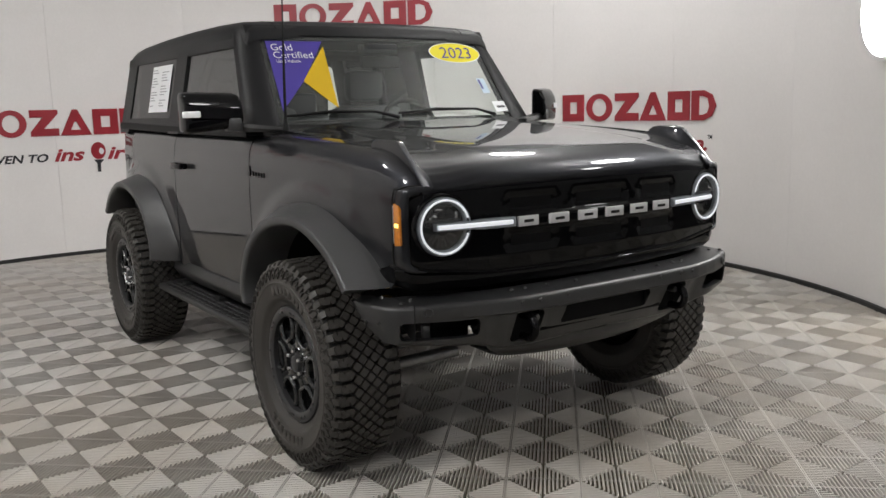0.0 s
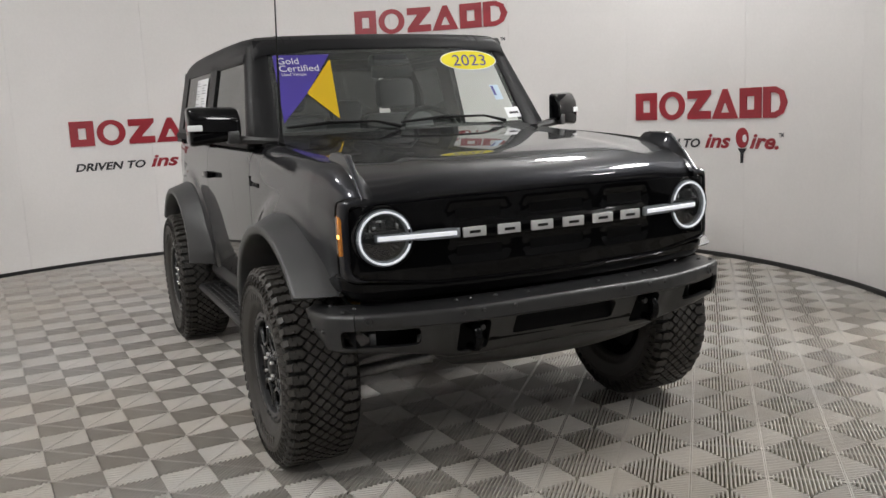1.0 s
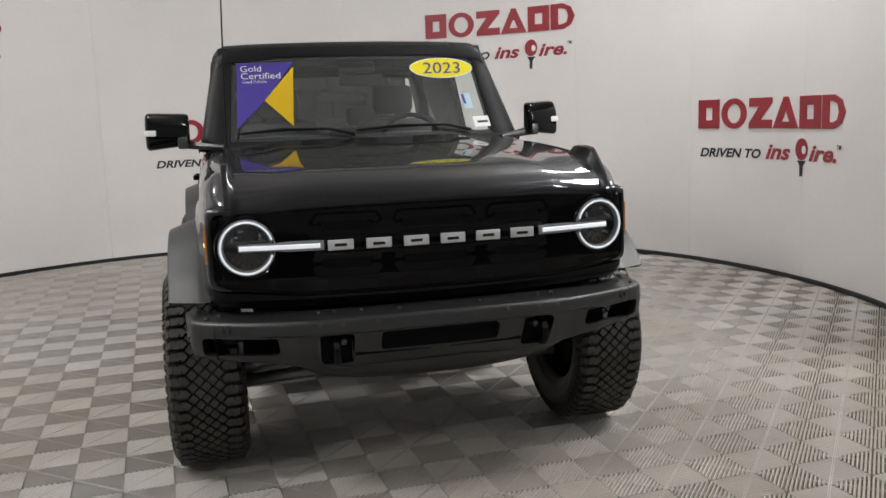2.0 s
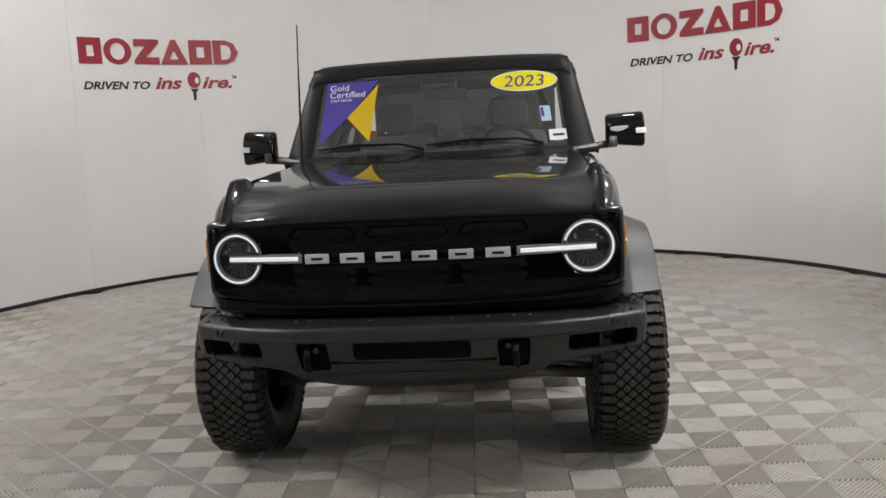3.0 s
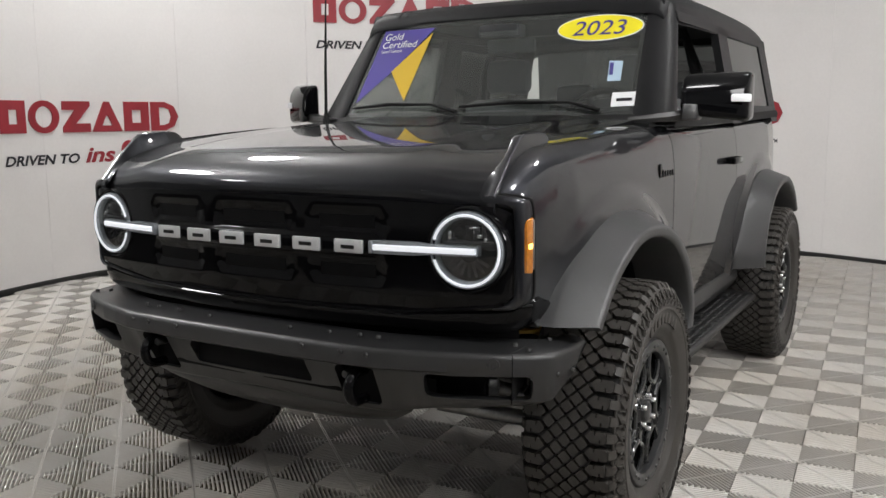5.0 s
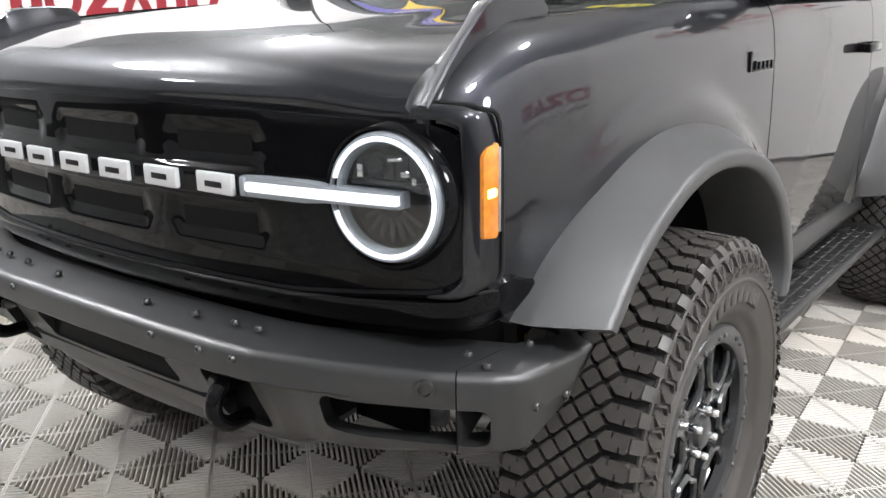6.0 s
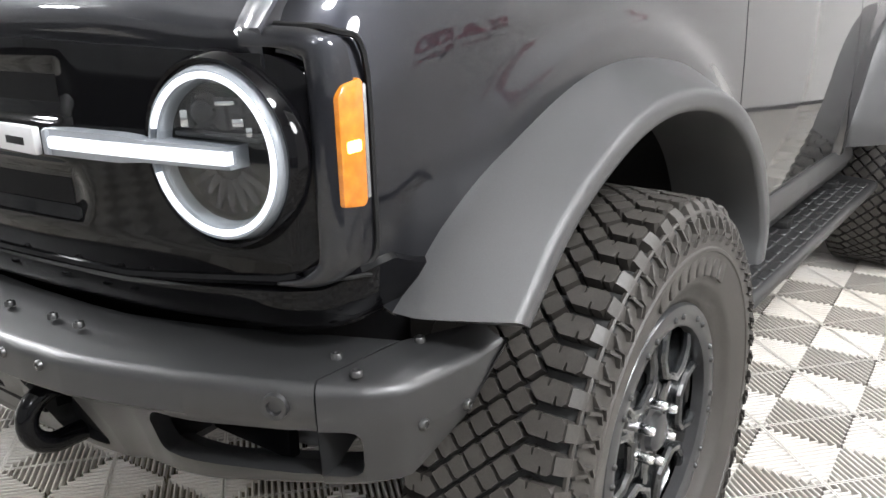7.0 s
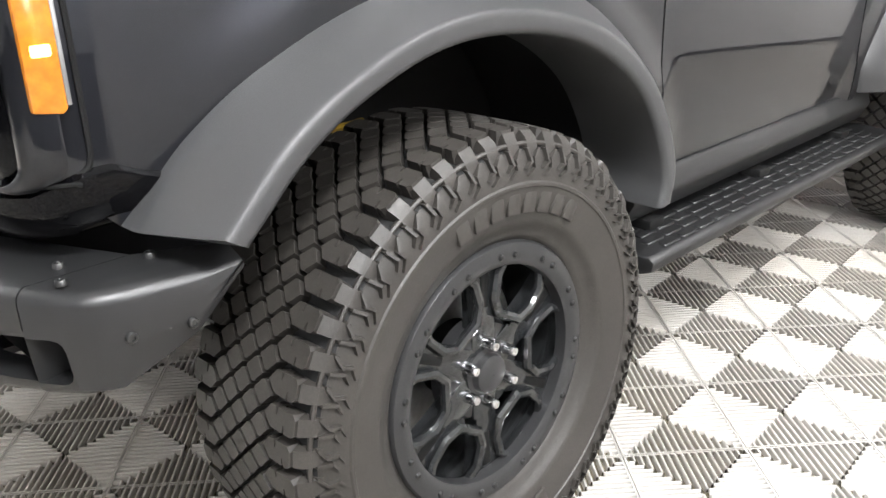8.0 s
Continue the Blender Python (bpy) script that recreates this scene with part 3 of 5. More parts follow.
for sx in (-1, 1):
    # corner of the front, in body colour: over the lamp, round the corner and down beside it
    inner = glide([(0.742, 1.158, 0), (0.790, 1.157, 0), (0.810, 1.149, 0), (0.818, 1.128, 0), (0.819, 1.00, 0), (0.819, 0.920, 0), (0.813, 0.898, 0), (0.797, 0.884, 0), (0.765, 0.876, 0)], 5)
    outer = glide([(0.742, 1.180, 0), (0.790, 1.180, 0), (0.830, 1.172, 0), (0.845, 1.145, 0), (0.847, 1.00, 0), (0.847, 0.915, 0), (0.840, 0.888, 0), (0.812, 0.871, 0), (0.765, 0.868, 0)], 5)
    bm = bmesh.new()
    rows = []
    for p, q in zip(inner, outer):
        y0, y1 = face_y(p.x) + 0.004, lerp(q.x, [(0.742, -0.640), (0.79, -0.632), (0.833, -0.610), (0.847, -0.582)])
        row = []
        for f, g in ((0.0, -0.10), (0.0, 0.0), (0.12, -0.05), (0.45, 0.02), (0.78, 0.30), (0.94, 0.65), (1.0, 1.0)):
            row.append((sx * (p.x + (q.x - p.x) * f), (y0 + (y1 - y0) * g) if g > -0.1 else y0 + 0.03, p.y + (q.y - p.y) * f))
        rows.append(row)
    sheet(bm, rows)
    corner = part("front_corner", bm, M_PAINT, car, sharp=60)
    # dark joint between the corner and the fender
    bm = bmesh.new()
    tube(bm, [(sx * (q.x - 0.004), lerp(q.x, [(0.742, -0.636), (0.79, -0.622), (0.833, -0.585), (0.847, -0.552)]), q.y) for q in outer], 0.004, 6)
    part("corner_joint", bm, M_BLACK, corner)
    # joint between the fender and the panel below it
    bm = bmesh.new()
    tube(bm, [(sx * (p.x + 0.0005), p.y, 0.879 - 0.4 * max(0.0, p.y + 0.575)) for p in half[-21:-13]], 0.003, 6)
    part("panel_joint", bm, M_BLACK, corner)
    # amber side marker
    bm = bmesh.new()
    prism(bm, [(-0.612, 0.972), (-0.576, 0.966), (-0.569, 0.972), (-0.567, 1.112), (-0.573, 1.120), (-0.602, 1.114), (-0.612, 1.102)], *sorted((sx * 0.818, sx * 0.849)), "x", 0.004)
    marker = part("side_marker", bm, M_AMBER, car, "amber side marker lens, lit")
    part("bulb", box(bmesh.new(), (sx * 0.849, -0.590, 1.042), (0.005, 0.024, 0.014), 0.003), M_AMBERLIT, marker)

    part("clear_edge", box(bmesh.new(), (sx * 0.8475, -0.5675, 1.044), (0.004, 0.006, 0.136), 0.0015), M_GREYMETAL, marker, "clear plastic edge")

    # headlamp: bowl, ring of light, cross bar, inner reflectors, clear lens
    c = Vector((sx * 0.698, face_y(0.70), 1.031))
    turn = Matrix.Translation(c) @ Matrix.Rotation(sx * radians(7), 4, "Z")
    bm = bmesh.new()
    lathe(bm, [(0.001, 0.055), (0.06, 0.05), (0.088, 0.030), (0.092, 0.0)], 48, "y")
    lamp_bowl = part("headlamp", bm, M_BLACK, car, "round headlamp with lit white ring", m=turn)
    gap = radians(17)
    mid = math.pi if sx > 0 else 0.0
    bm = lathe(bmesh.new(), [(0.0915, 0.006), (0.0915, -0.010), (0.0938, -0.0135), (0.0970, -0.0135), (0.0988, -0.010), (0.0988, 0.006)], 72, "y", a0=mid + gap, a1=mid + 2 * math.pi - gap)
    part("light_ring", bm, M_LED, lamp_bowl, "glowing white ring")
    bm = lathe(bmesh.new(), [(0.1098, 0.014), (0.1105, -0.002), (0.1145, -0.004), (0.121, 0.006), (0.124, 0.02)], 64, "y")
    part("bezel", bm, M_GLOSS, lamp_bowl)
    bm = lathe(bmesh.new(), [(0.0845, 0.012), (0.0850, 0.002), (0.0875, -0.003), (0.0908, -0.008), (0.0910, 0.006)], 64, "y")
    part("inner_ring", bm, M_LEDEDGE, lamp_bowl)
    bm = lathe(bmesh.new(), [(0.0992, 0.006), (0.0994, -0.009), (0.1020, -0.0105), (0.1035, -0.008), (0.1065, 0.002), (0.1095, 0.014)], 64, "y")
    part("outer_ring", bm, M_LEDEDGE, lamp_bowl)
    # upper reflector of stepped facets, lower fan of fins
    bm = bmesh.new()
    for k in range(5):
        box(bm, (-0.044 + 0.022 * k, 0.016 + 0.003 * abs(k - 2), 0.046), (0.020, 0.012, 0.044), 0.003, Matrix.Rotation(0.25 * (k - 2), 4, "Z"))
    part("upper_reflector", bm, M_REFLECT, lamp_bowl, "dark stepped reflector")
    part("projector", lathe(bmesh.new(), [(0.001, -0.006), (0.010, -0.004), (0.017, 0.003), (0.020, 0.012), (0.022, 0.02)], 20, "y", (-sx * 0.022, 0, 0.050)), M_GLOSS, lamp_bowl, "dark projector lens")
    for dx, dz, w_, h_ in ((-0.050, 0.040, 0.010, 0.022), (0.018, 0.062, 0.024, 0.006), (0.036, 0.040, 0.014, 0.010), (0.052, 0.030, 0.008, 0.012)):
        part("chrome_facet", box(bmesh.new(), (sx * dx, 0.004, dz), (w_, 0.008, h_), 0.002, Matrix.Rotation(0.5 * sx, 4, "Z")), M_CHROME, lamp_bowl)
    part("shelf", box(bmesh.new(), (0.0, 0.014, 0.021), (0.135, 0.026, 0.006), 0.002), M_CABIN, lamp_bowl)
    bm = bmesh.new()
    for k in range(7):
        a = radians(-150 + 20 * k) if sx > 0 else radians(-150 + 20 * k)
        box(bm, (0.046 * math.cos(a), 0.020, -0.010 + 0.046 * math.sin(a)), (0.044, 0.010, 0.010), 0.003, Matrix.Rotation(-a, 4, "Y"))
    part("lower_reflector", bm, M_REFLECT, lamp_bowl, "dark fan of reflector fins")
    bm = lathe(bmesh.new(), [(0.001, -0.014), (0.05, -0.013), (0.085, -0.008), (0.1045, 0.0)], 48, "y")
    lens = part("clear_lens", bm, M_LENS, lamp_bowl)
    lens.visible_shadow = False
    # the bar of light
    x0, x1 = 0.432, 0.731
    bm = bmesh.new()
    rows = []
    for x in spread(x0 + 0.004, x1 - 0.004, 12):
        y = face_y(x) - 0.018
        rows.append([(sx * x, y + 0.03, 1.0225), (sx * x, y, 1.0225), (sx * x, y - 0.003, 1.0255), (sx * x, y - 0.003, 1.0355), (sx * x, y, 1.0385), (sx * x, y + 0.03, 1.0385)])
    sheet(bm, rows)
    for row in (rows[0], rows[-1]):
        bm.faces.new([bm.verts.new(p) for p in row])
    bar = part("light_bar", bm, M_LEDBAR, car, "glowing white cross bar")
    bm = bmesh.new()
    rows = []
    for x in spread(x0 - 0.010, x1, 14):
        y, grow = face_y(x) - 0.015, lerp(x, [(0.56, 0.004), (0.60, 0.0)])
        rows.append([(sx * x, y + 0.03, 1.0165 - grow), (sx * x, y, 1.0170 - grow), (sx * x, y - 0.001, 1.0215), (sx * x, y + 0.010, 1.0220), (sx * x, y + 0.010, 1.0390), (sx * x, y - 0.001, 1.0395), (sx * x, y, 1.0440 + grow), (sx * x, y + 0.03, 1.0445 + grow)])
    sheet(bm, rows)
    bm.faces.new([bm.verts.new(p) for p in rows[-1]])
    part("bar_frame", bm, M_LEDEDGE, bar, "clear frosted frame")
    part("bar_end", box(bmesh.new(), (sx * 0.428, face_y(0.43) - 0.006, 1.0305), (0.012, 0.03, 0.034), 0.003), M_LEDEDGE, bar)

# six plain silver blocks where the maker's letters stand
for k in range(6):
    x = -0.360 + 0.710 * k / 5
    bm = box(bmesh.new(), (x, face_y(x) - 0.004, 1.028), (0.096, 0.012, 0.038), 0.003)
    block = part("badge_block", bm, M_SILVER, grille, "plain silver badge block")
    part("slot", box(bmesh.new(), (x, face_y(x) - 0.0098, 1.028 - (0.002 if k % 2 else 0)), (0.046, 0.003, 0.011), 0.001), M_BLACK, block)

# ------------------------------------------------ steel front bumper
PLAN = [(0.0, -0.824), (0.28, -0.821), (0.42, -0.813), (0.50, -0.803), (0.58, -0.781), (0.68, -0.746), (0.80, -0.692), (0.8355, -0.672), (0.885, -0.640), (0.905, -0.622), (0.915, -0.610), (0.922, -0.592), (0.926, -0.577), (0.937, -0.490), (0.946, -0.420)]
OPENINGS = [(0.0, 0.232, 0.622, 0.698), (0.335, 0.466, 0.578, 0.699), (0.615, 0.882, 0.636, 0.702)]


def b_lo(x):
    return lerp(x, [(0.0, 0.562), (0.36, 0.550), (0.50, 0.553), (0.57, 0.574), (0.64, 0.598), (0.80, 0.612), (0.90, 0.618), (0.920, 0.626), (0.927, 0.640), (0.937, 0.675), (0.946, 0.748)])


def b_top(x):
    return 0.770 - 0.010 * (x / 0.98) ** 2


def bumper_shell(sx, a, b, step):
    """A bent steel face with a rolled top edge, a turned-in foot and openings cut through it."""
    xs = sorted({round(x, 4) for x in spread(a, b, max(3, int((b - a) / 0.022))) + [p[0] for p in PLAN if a < p[0] < b] + [q + s * e for o in OPENINGS for q, s in ((o[0], 1), (o[1], -1)) for e in (0.0, 0.003, 0.008, 0.016) if a < q + s * e < b]})
    bm = bmesh.new()
    front, back = [], []
    for x in xs:
        e = 0.035 if x < 0.80 else 0.006
        x0, x1 = max(0.0, x - e), min(0.946, x + e)
        d = Vector((lerp(x0, PLAN) - lerp(x1, PLAN), x1 - x0, 0)).normalized()
        P0, lo, top = Vector((x, lerp(x, PLAN), 0)), b_lo(x), b_top(x)
        zo, zi = 0.63, 0.69
        for o in OPENINGS:
            if o[0] - 0.001 <= x <= o[1] + 0.001:
                # rounded ends
                r = 0.016
                near = min(r, x - o[0] if o[0] > 0.1 else r, o[1] - x)
                cut = r - math.sqrt(max(0.0, r * r - (r - max(0.0, near)) ** 2))
                zo, zi = o[2] + cut, o[3] - cut
        s_in = step * lerp(x, [(0.0, 1.0), (0.56, 1.0), (0.64, 0.25), (0.70, 0.1)])
        k = lerp(x, [(0.0, 1.0), (0.52, 1.0), (0.66, 0.40), (0.83, 0.26), (0.95, 0.2)])
        foot = k * 0.42 * (0.70 - lo)
        col = [(0.10 + foot + s_in, lo - 0.006), (0.016 + foot + s_in, lo), (0.007 + foot + s_in, lo + 0.004), (foot - 0.42 * k * 0.014 + s_in, lo + 0.014), (0.42 * k * (0.70 - zo) + s_in, zo), (s_in, zi), (s_in, 0.704), (min(s_in, 0.006), 0.7085), (0.0, 0.7145), (0.0, top - 0.016), (0.0025, top - 0.007), (0.009, top - 0.0015), (0.018, top + 0.001)]
        col = [(o, max(z, lo + 0.0015 * i - 0.006)) for i, (o, z) in enumerate(col)]
        inner = P0 + d * 0.125
        if a > 0.5:
            f = (x - a) / (b - a)
            inner = Vector((0.856 + 0.048 * f, -0.530 + 0.112 * f, 0))
        elif x > 0.70:
            inner = inner.lerp(Vector((0.854, -0.531, 0)), ((x - 0.70) / 0.1345) ** 2)
        tail = [(inner.x, inner.y, top + 0.013), (inner.x, inner.y + 0.012, top - 0.012)]
        front.append([(sx * (P0 + d * o).x, (P0 + d * o).y, z) for o, z in col] + [(sx * p[0], p[1], p[2]) for p in tail])
        back.append([(sx * (P0 + d * (o + 0.035)).x, (P0 + d * (o + 0.035)).y, z) for o, z in col])
    grid = [[bm.verts.new(p) for p in row] for row in front]
    for i in range(len(xs) - 1):
        mid = (xs[i] + xs[i + 1]) / 2
        hole = any(o[0] < mid < o[1] for o in OPENINGS)
        for j in range(len(grid[0]) - 1):
            if hole and j == 4:
                # the cut edges turn inwards
                sheet(bm, [[front[i][4], front[i + 1][4]], [back[i][4], back[i + 1][4]]])
                sheet(bm, [[front[i][5], front[i + 1][5]], [back[i][5], back[i + 1][5]]])
                continue
            bm.faces.new((grid[i][j], grid[i + 1][j], grid[i + 1][j + 1], grid[i][j + 1]))
    for o in OPENINGS:
        for x in o[:2]:
            if a < x < b and x > 0.05:
                i = min(range(len(xs)), key=lambda k: abs(xs[k] - x))
                sheet(bm, [front[i][4:6], back[i][4:6]])
    for row in (front[0], front[-1]):
        if a > 0.0 or row is front[-1]:
            bm.faces.new([bm.verts.new(p) for p in row])
    return bm


bumper = empty("front_bumper", "", "")
bumper.parent = car
bumper["label"] = "satin dark grey steel bumper with bolts"
bm = bumper_shell(1, 0.0, 0.8345, 0.036)
extra = bumper_shell(-1, 0.0, 0.8345, 0.036)
spare = bpy.data.meshes.new("spare")
extra.to_mesh(spare)
extra.free()
bm.from_mesh(spare)
bpy.data.meshes.remove(spare)
part("centre_beam", bm, M_SATIN, bumper, sharp=42)
part("winch_box", box(bmesh.new(), (0, -0.720, 0.664), (0.66, 0.06, 0.115), 0.004), M_MESH, bumper, "dark winch opening")
part("plate_bay", box(bmesh.new(), (0, -0.734, 0.661), (0.17, 0.03, 0.074), 0.003), M_SATIN, bumper)
for sx in (-1, 1):
    part("end_wing", bumper_shell(sx, 0.8365, 0.946, 0.0), M_SATIN, bumper, sharp=42)
    # added dark box that gives the side opening its shaded inside
    part("shade_infill", box(bmesh.new(), (sx * 0.655, -0.62, 0.655), (0.16, 0.02, 0.10), 0.004), M_MESH, bumper)
    # pale bracket seen through the side opening
    part("bracket", box(bmesh.new(), (sx * 0.725, -0.590, 0.640), (0.055, 0.03, 0.05), 0.006, Matrix.Rotation(sx * 0.3, 4, "Z")), M_GREYMETAL, bumper, "small pale metal bracket")
    # tow hook in a black recess
    part("hook_recess", box(bmesh.new(), (sx * 0.405, -0.695, 0.638), (0.14, 0.03, 0.135), 0.004), M_MESH, bumper)
    bm = bmesh.new()
    loop = [(sx * 0.405, -0.770 - 0.045 * math.sin(a), 0.640 - 0.042 * math.cos(a)) for a in spread(0.0, math.pi, 12)]
    tube(bm, [(sx * 0.405, -0.735, 0.598)] + loop + [(sx * 0.405, -0.735, 0.682)], 0.016, 10)
    hook = part("tow_hook", bm, M_GLOSS, bumper, "black tow hook")
    part("pin", lathe(bmesh.new(), [(0.001, -0.012), (0.010, -0.012), (0.013, -0.006), (0.013, 0.03)], 12, "y", (sx * 0.375, -0.780, 0.675)), M_BOLT, hook, "bright bolt head")
    # parking sensor
    s = Vector((sx * 0.792, -0.6965, 0.736))
    part("sensor", lathe(bmesh.new(), [(0.001, -0.001), (0.009, -0.001), (0.010, -0.006), (0.0165, -0.006), (0.018, 0.004)], 24, "y"), M_SATIN, bumper, m=Matrix.Translation(s) @ Matrix.Rotation(sx * radians(27), 4, "Z"))
    # bolts along the top and on the end plate
    for x, y, z, up in ((0.16, -0.765, 0.782, 1), (0.25, -0.8225, 0.750, 0), (0.30, -0.757, 0.784, 1), (0.40, -0.748, 0.784, 1), (0.46, -0.745, 0.784, 1), (0.38, -0.8165, 0.748, 0), (0.46, -0.809, 0.747, 0),
                        (0.812, -0.606, 0.773, 1), (0.862, -0.624, 0.770, 1), (0.872, -0.512, 0.775, 1)):
        bm = lathe(bmesh.new(), [(0.0005, 0.0020), (0.0030, 0.0022), (0.0036, 0.0042), (0.0062, 0.0040), (0.0076, 0.0022), (0.0080, -0.004)], 12, "z")
        part("bolt", bm, M_BOLT, bumper, m=pose(sx * x, y, z, 0 if up else 90, 0, 0))
    for y, z in ((-0.577, 0.698), (-0.498, 0.693)):
        bm = lathe(bmesh.new(), [(0.0005, 0.0020), (0.0030, 0.0022), (0.0036, 0.0042), (0.0062, 0.0040), (0.0076, 0.0022), (0.0080, -0.004)], 12, "x")
        part("bolt", bm, M_BOLT, bumper, m=pose(sx * (0.9275 if y < -0.55 else 0.9375), y, z, 0, 0, 0 if sx > 0 else 180))
# skid plate, curving under
bm = bmesh.new()
rows = []
for y, z, w in ((-0.712, 0.558, 0.54), (-0.705, 0.535, 0.52), (-0.685, 0.505, 0.47), (-0.655, 0.482, 0.43), (-0.56, 0.462, 0.40), (-0.40, 0.455, 0.38)):
    rows.append([(w * k / 8, y + 0.03 * (abs(k) / 8) ** 2, z + 0.02 * (abs(k) / 8) ** 3) for k in range(-8, 9)])
slab(bm, rows, (0, 0.01, 0.012))
part("skid_plate", bm, M_SATIN, bumper)

# ------------------------------------------------ wheel-arch flares
LIP = [(-0.470, 0.812), (-0.436, 0.845), (-0.365, 0.910), (-0.268, 0.968), (-0.132, 1.018), (0.010, 1.035), (0.180, 1.016), (0.330, 0.963), (0.455, 0.875), (0.530, 0.770), (0.566, 0.670), (0.555, 0.600)]
ROOT = [(-0.530, 0.812), (-0.480, 0.862), (-0.425, 0.915), (-0.340, 0.975), (-0.215, 1.034), (-0.050, 1.075), (0.140, 1.075), (0.360, 1.030), (0.530, 0.930), (0.655, 0.805), (0.710, 0.690), (0.695, 0.600)]


def flare(sx, c, s):
    """From the body the section swells out to a round edge, drops as a narrow outer face and turns back inside."""
    lip, root = glide([(0, *p) for p in LIP], 5), glide([(0, *p) for p in ROOT], 5)
    bm = bmesh.new()
    rows = []
    w = 0.872
    for a, b in zip(root, lip):
        sec = [(w - 0.03, a.y, a.z), (w + 0.004, a.y, a.z)]
        for x, f in ((0.016, 0.05), (0.044, 0.27), (0.074, 0.52), (0.102, 0.77), (0.118, 0.92), (0.1255, 0.985)):
            sec.append((w + x, a.y + (b.y - a.y) * f, a.z + (b.z - a.z) * f))
        d = Vector((0, 0.04 - b.y, 0.50 - b.z)).normalized()
        for x, e in ((0.1285, 0.004), (0.1290, 0.010), (0.1280, 0.026), (0.1250, 0.034), (0.1150, 0.038), (0.02, 0.036), (-0.08, 0.030)):
            sec.append((w + x, b.y + d.y * e, b.z + d.z * e))
        rows.append([(sx * x, c + s * y, z) for x, y, z in sec])
    sheet(bm, rows)
    for row in (rows[0], rows[-1]):
        bm.faces.new([bm.verts.new(p) for p in row])
    return bm


for sx in (-1, 1):
    for c, s in ((0.0, 1), (AXLE_R, -1)):
        part("flare", flare(sx, c, s), M_FLARE, car, "grained charcoal wheel-arch flare", sharp=60)
        # dark liner inside the arch
        bm = bmesh.new()
        rows = []
        for p in glide([(0, *q) for q in LIP], 3):
            rows.append([(sx * x, c + s * p.y * 1.02, 0.43 + (p.z - 0.43) * 1.03) for x in (0.875, 0.80, 0.62, 0.48)])
        slab(bm, rows, (0, 0, 0.01))
        part("arch_liner", bm, M_BLACK, car)
        bm = bmesh.new()
        prism(bm, [(c + s * p.y * 1.03, 0.43 + (p.z - 0.43) * 1.04) for p in glide([(0, *q) for q in LIP], 2)], *sorted((sx * 0.47, sx * 0.49)), "x")
        part("arch_wall", bm, M_BLACK, car)

# ------------------------------------------------ cabin: windscreen, pillars, roof, side glass


RAKE = 0.68


def ws(x, z, off=0.0):
    """A point of the windscreen, slightly bowed across."""
    y = 0.665 + (z - 1.41) * RAKE + 0.048 * (x / 0.7) ** 2
    n = Vector((0, -1, RAKE)).normalized()
    return Vector((x, y, z)) + n * off


def ws_sheet(x0, x1, z0, z1, off, n=12):
    bm = bmesh.new()
    sheet(bm, [[ws(lerp(k, [(0, x0), (n, x1)]) * (1.0 - 0.05 * (z - 1.41) / 0.4), z, off) for k in range(n + 1)] for z in spread(z0, z1, 8)])
    return bm


screen = part("windscreen", ws_sheet(-0.705, 0.705, 1.385, 1.825, 0.0, 24), M_GLASS, car, "clear windscreen with stickers")
screen.visible_shadow = False
# black printed border of the screen
for z0, z1, x0, x1 in ((1.808, 1.830, -0.71, 0.71), (1.385, 1.405, -0.71, 0.71)):
    part("screen_border", ws_sheet(x0, x1, z0, z1, -0.004, 16), M_BLACK, screen)
for sx in (-1, 1):
    part("screen_border", ws_sheet(*sorted((sx * 0.680, sx * 0.712)), 1.39, 1.82, -0.003, 3), M_BLACK, screen)

# belt-line to roof: side section leans in
ROOF_Z = 1.906


def green_x(z):
    return 0.862 - (z - 1.35) * 0.205


def roof_row(y, drop=0.0):
    """Half of the roof's section from its side edge to the middle."""
    zs = ROOF_Z - drop
    pts = [(green_x(1.795), 1.795 - drop * 0.4), (green_x(1.80) - 0.001, 1.820 - drop * 0.5), (0.757, 1.862 - drop * 0.7), (0.738, 1.890 - drop * 0.9), (0.700, 1.905 - drop), (0.61, zs + 0.004), (0.45, zs + 0.010), (0.2, zs + 0.014), (0.0, zs + 0.015)]
    return [(x, y, z) for x, z in pts] + [(-x, y, z) for x, z in pts[-2::-1]]


bm = bmesh.new()
rows = []
for y, d in ((0.962, 0.072), (0.985, 0.040), (1.03, 0.016), (1.10, 0.004), (1.4, -0.004), (1.8, -0.006), (2.3, 0.0), (2.65, 0.012), (2.85, 0.030), (2.93, 0.050), (2.975, 0.085)):
    k = lerp(y, [(0.962, 0.958), (1.03, 0.975), (1.15, 0.995), (1.4, 1.0)])
    rows.append([(x * k, yy, z) for x, yy, z in roof_row(y, d)])
slab(bm, rows, (0, 0, -0.03))
roof = part("roof", bm, M_ROOF, car, "grained black hardtop roof", sharp=50)
# panel joints over the front edge
for sx in (-1, 1):
    for x in (0.525, 0.570):
        bm = bmesh.new()
        tube(bm, [(sx * x, 0.966, 1.828), (sx * x, 0.984, 1.868), (sx * x, 1.03, 1.894), (sx * x, 1.16, 1.911)], 0.0045, 6)
        part("roof_joint", bm, M_BLACK, roof)

# header over the screen
bm = bmesh.new()
sheet(bm, [[(x, 0.942 + 0.040 * (x / 0.7) ** 2 + dy, z) for x in spread(-0.73, 0.73, 20)] for dy, z in ((0.06, 1.806), (0.012, 1.812), (0.002, 1.830), (0.006, 1.852), (0.03, 1.880))])
part("header", bm, M_ROOF, car)

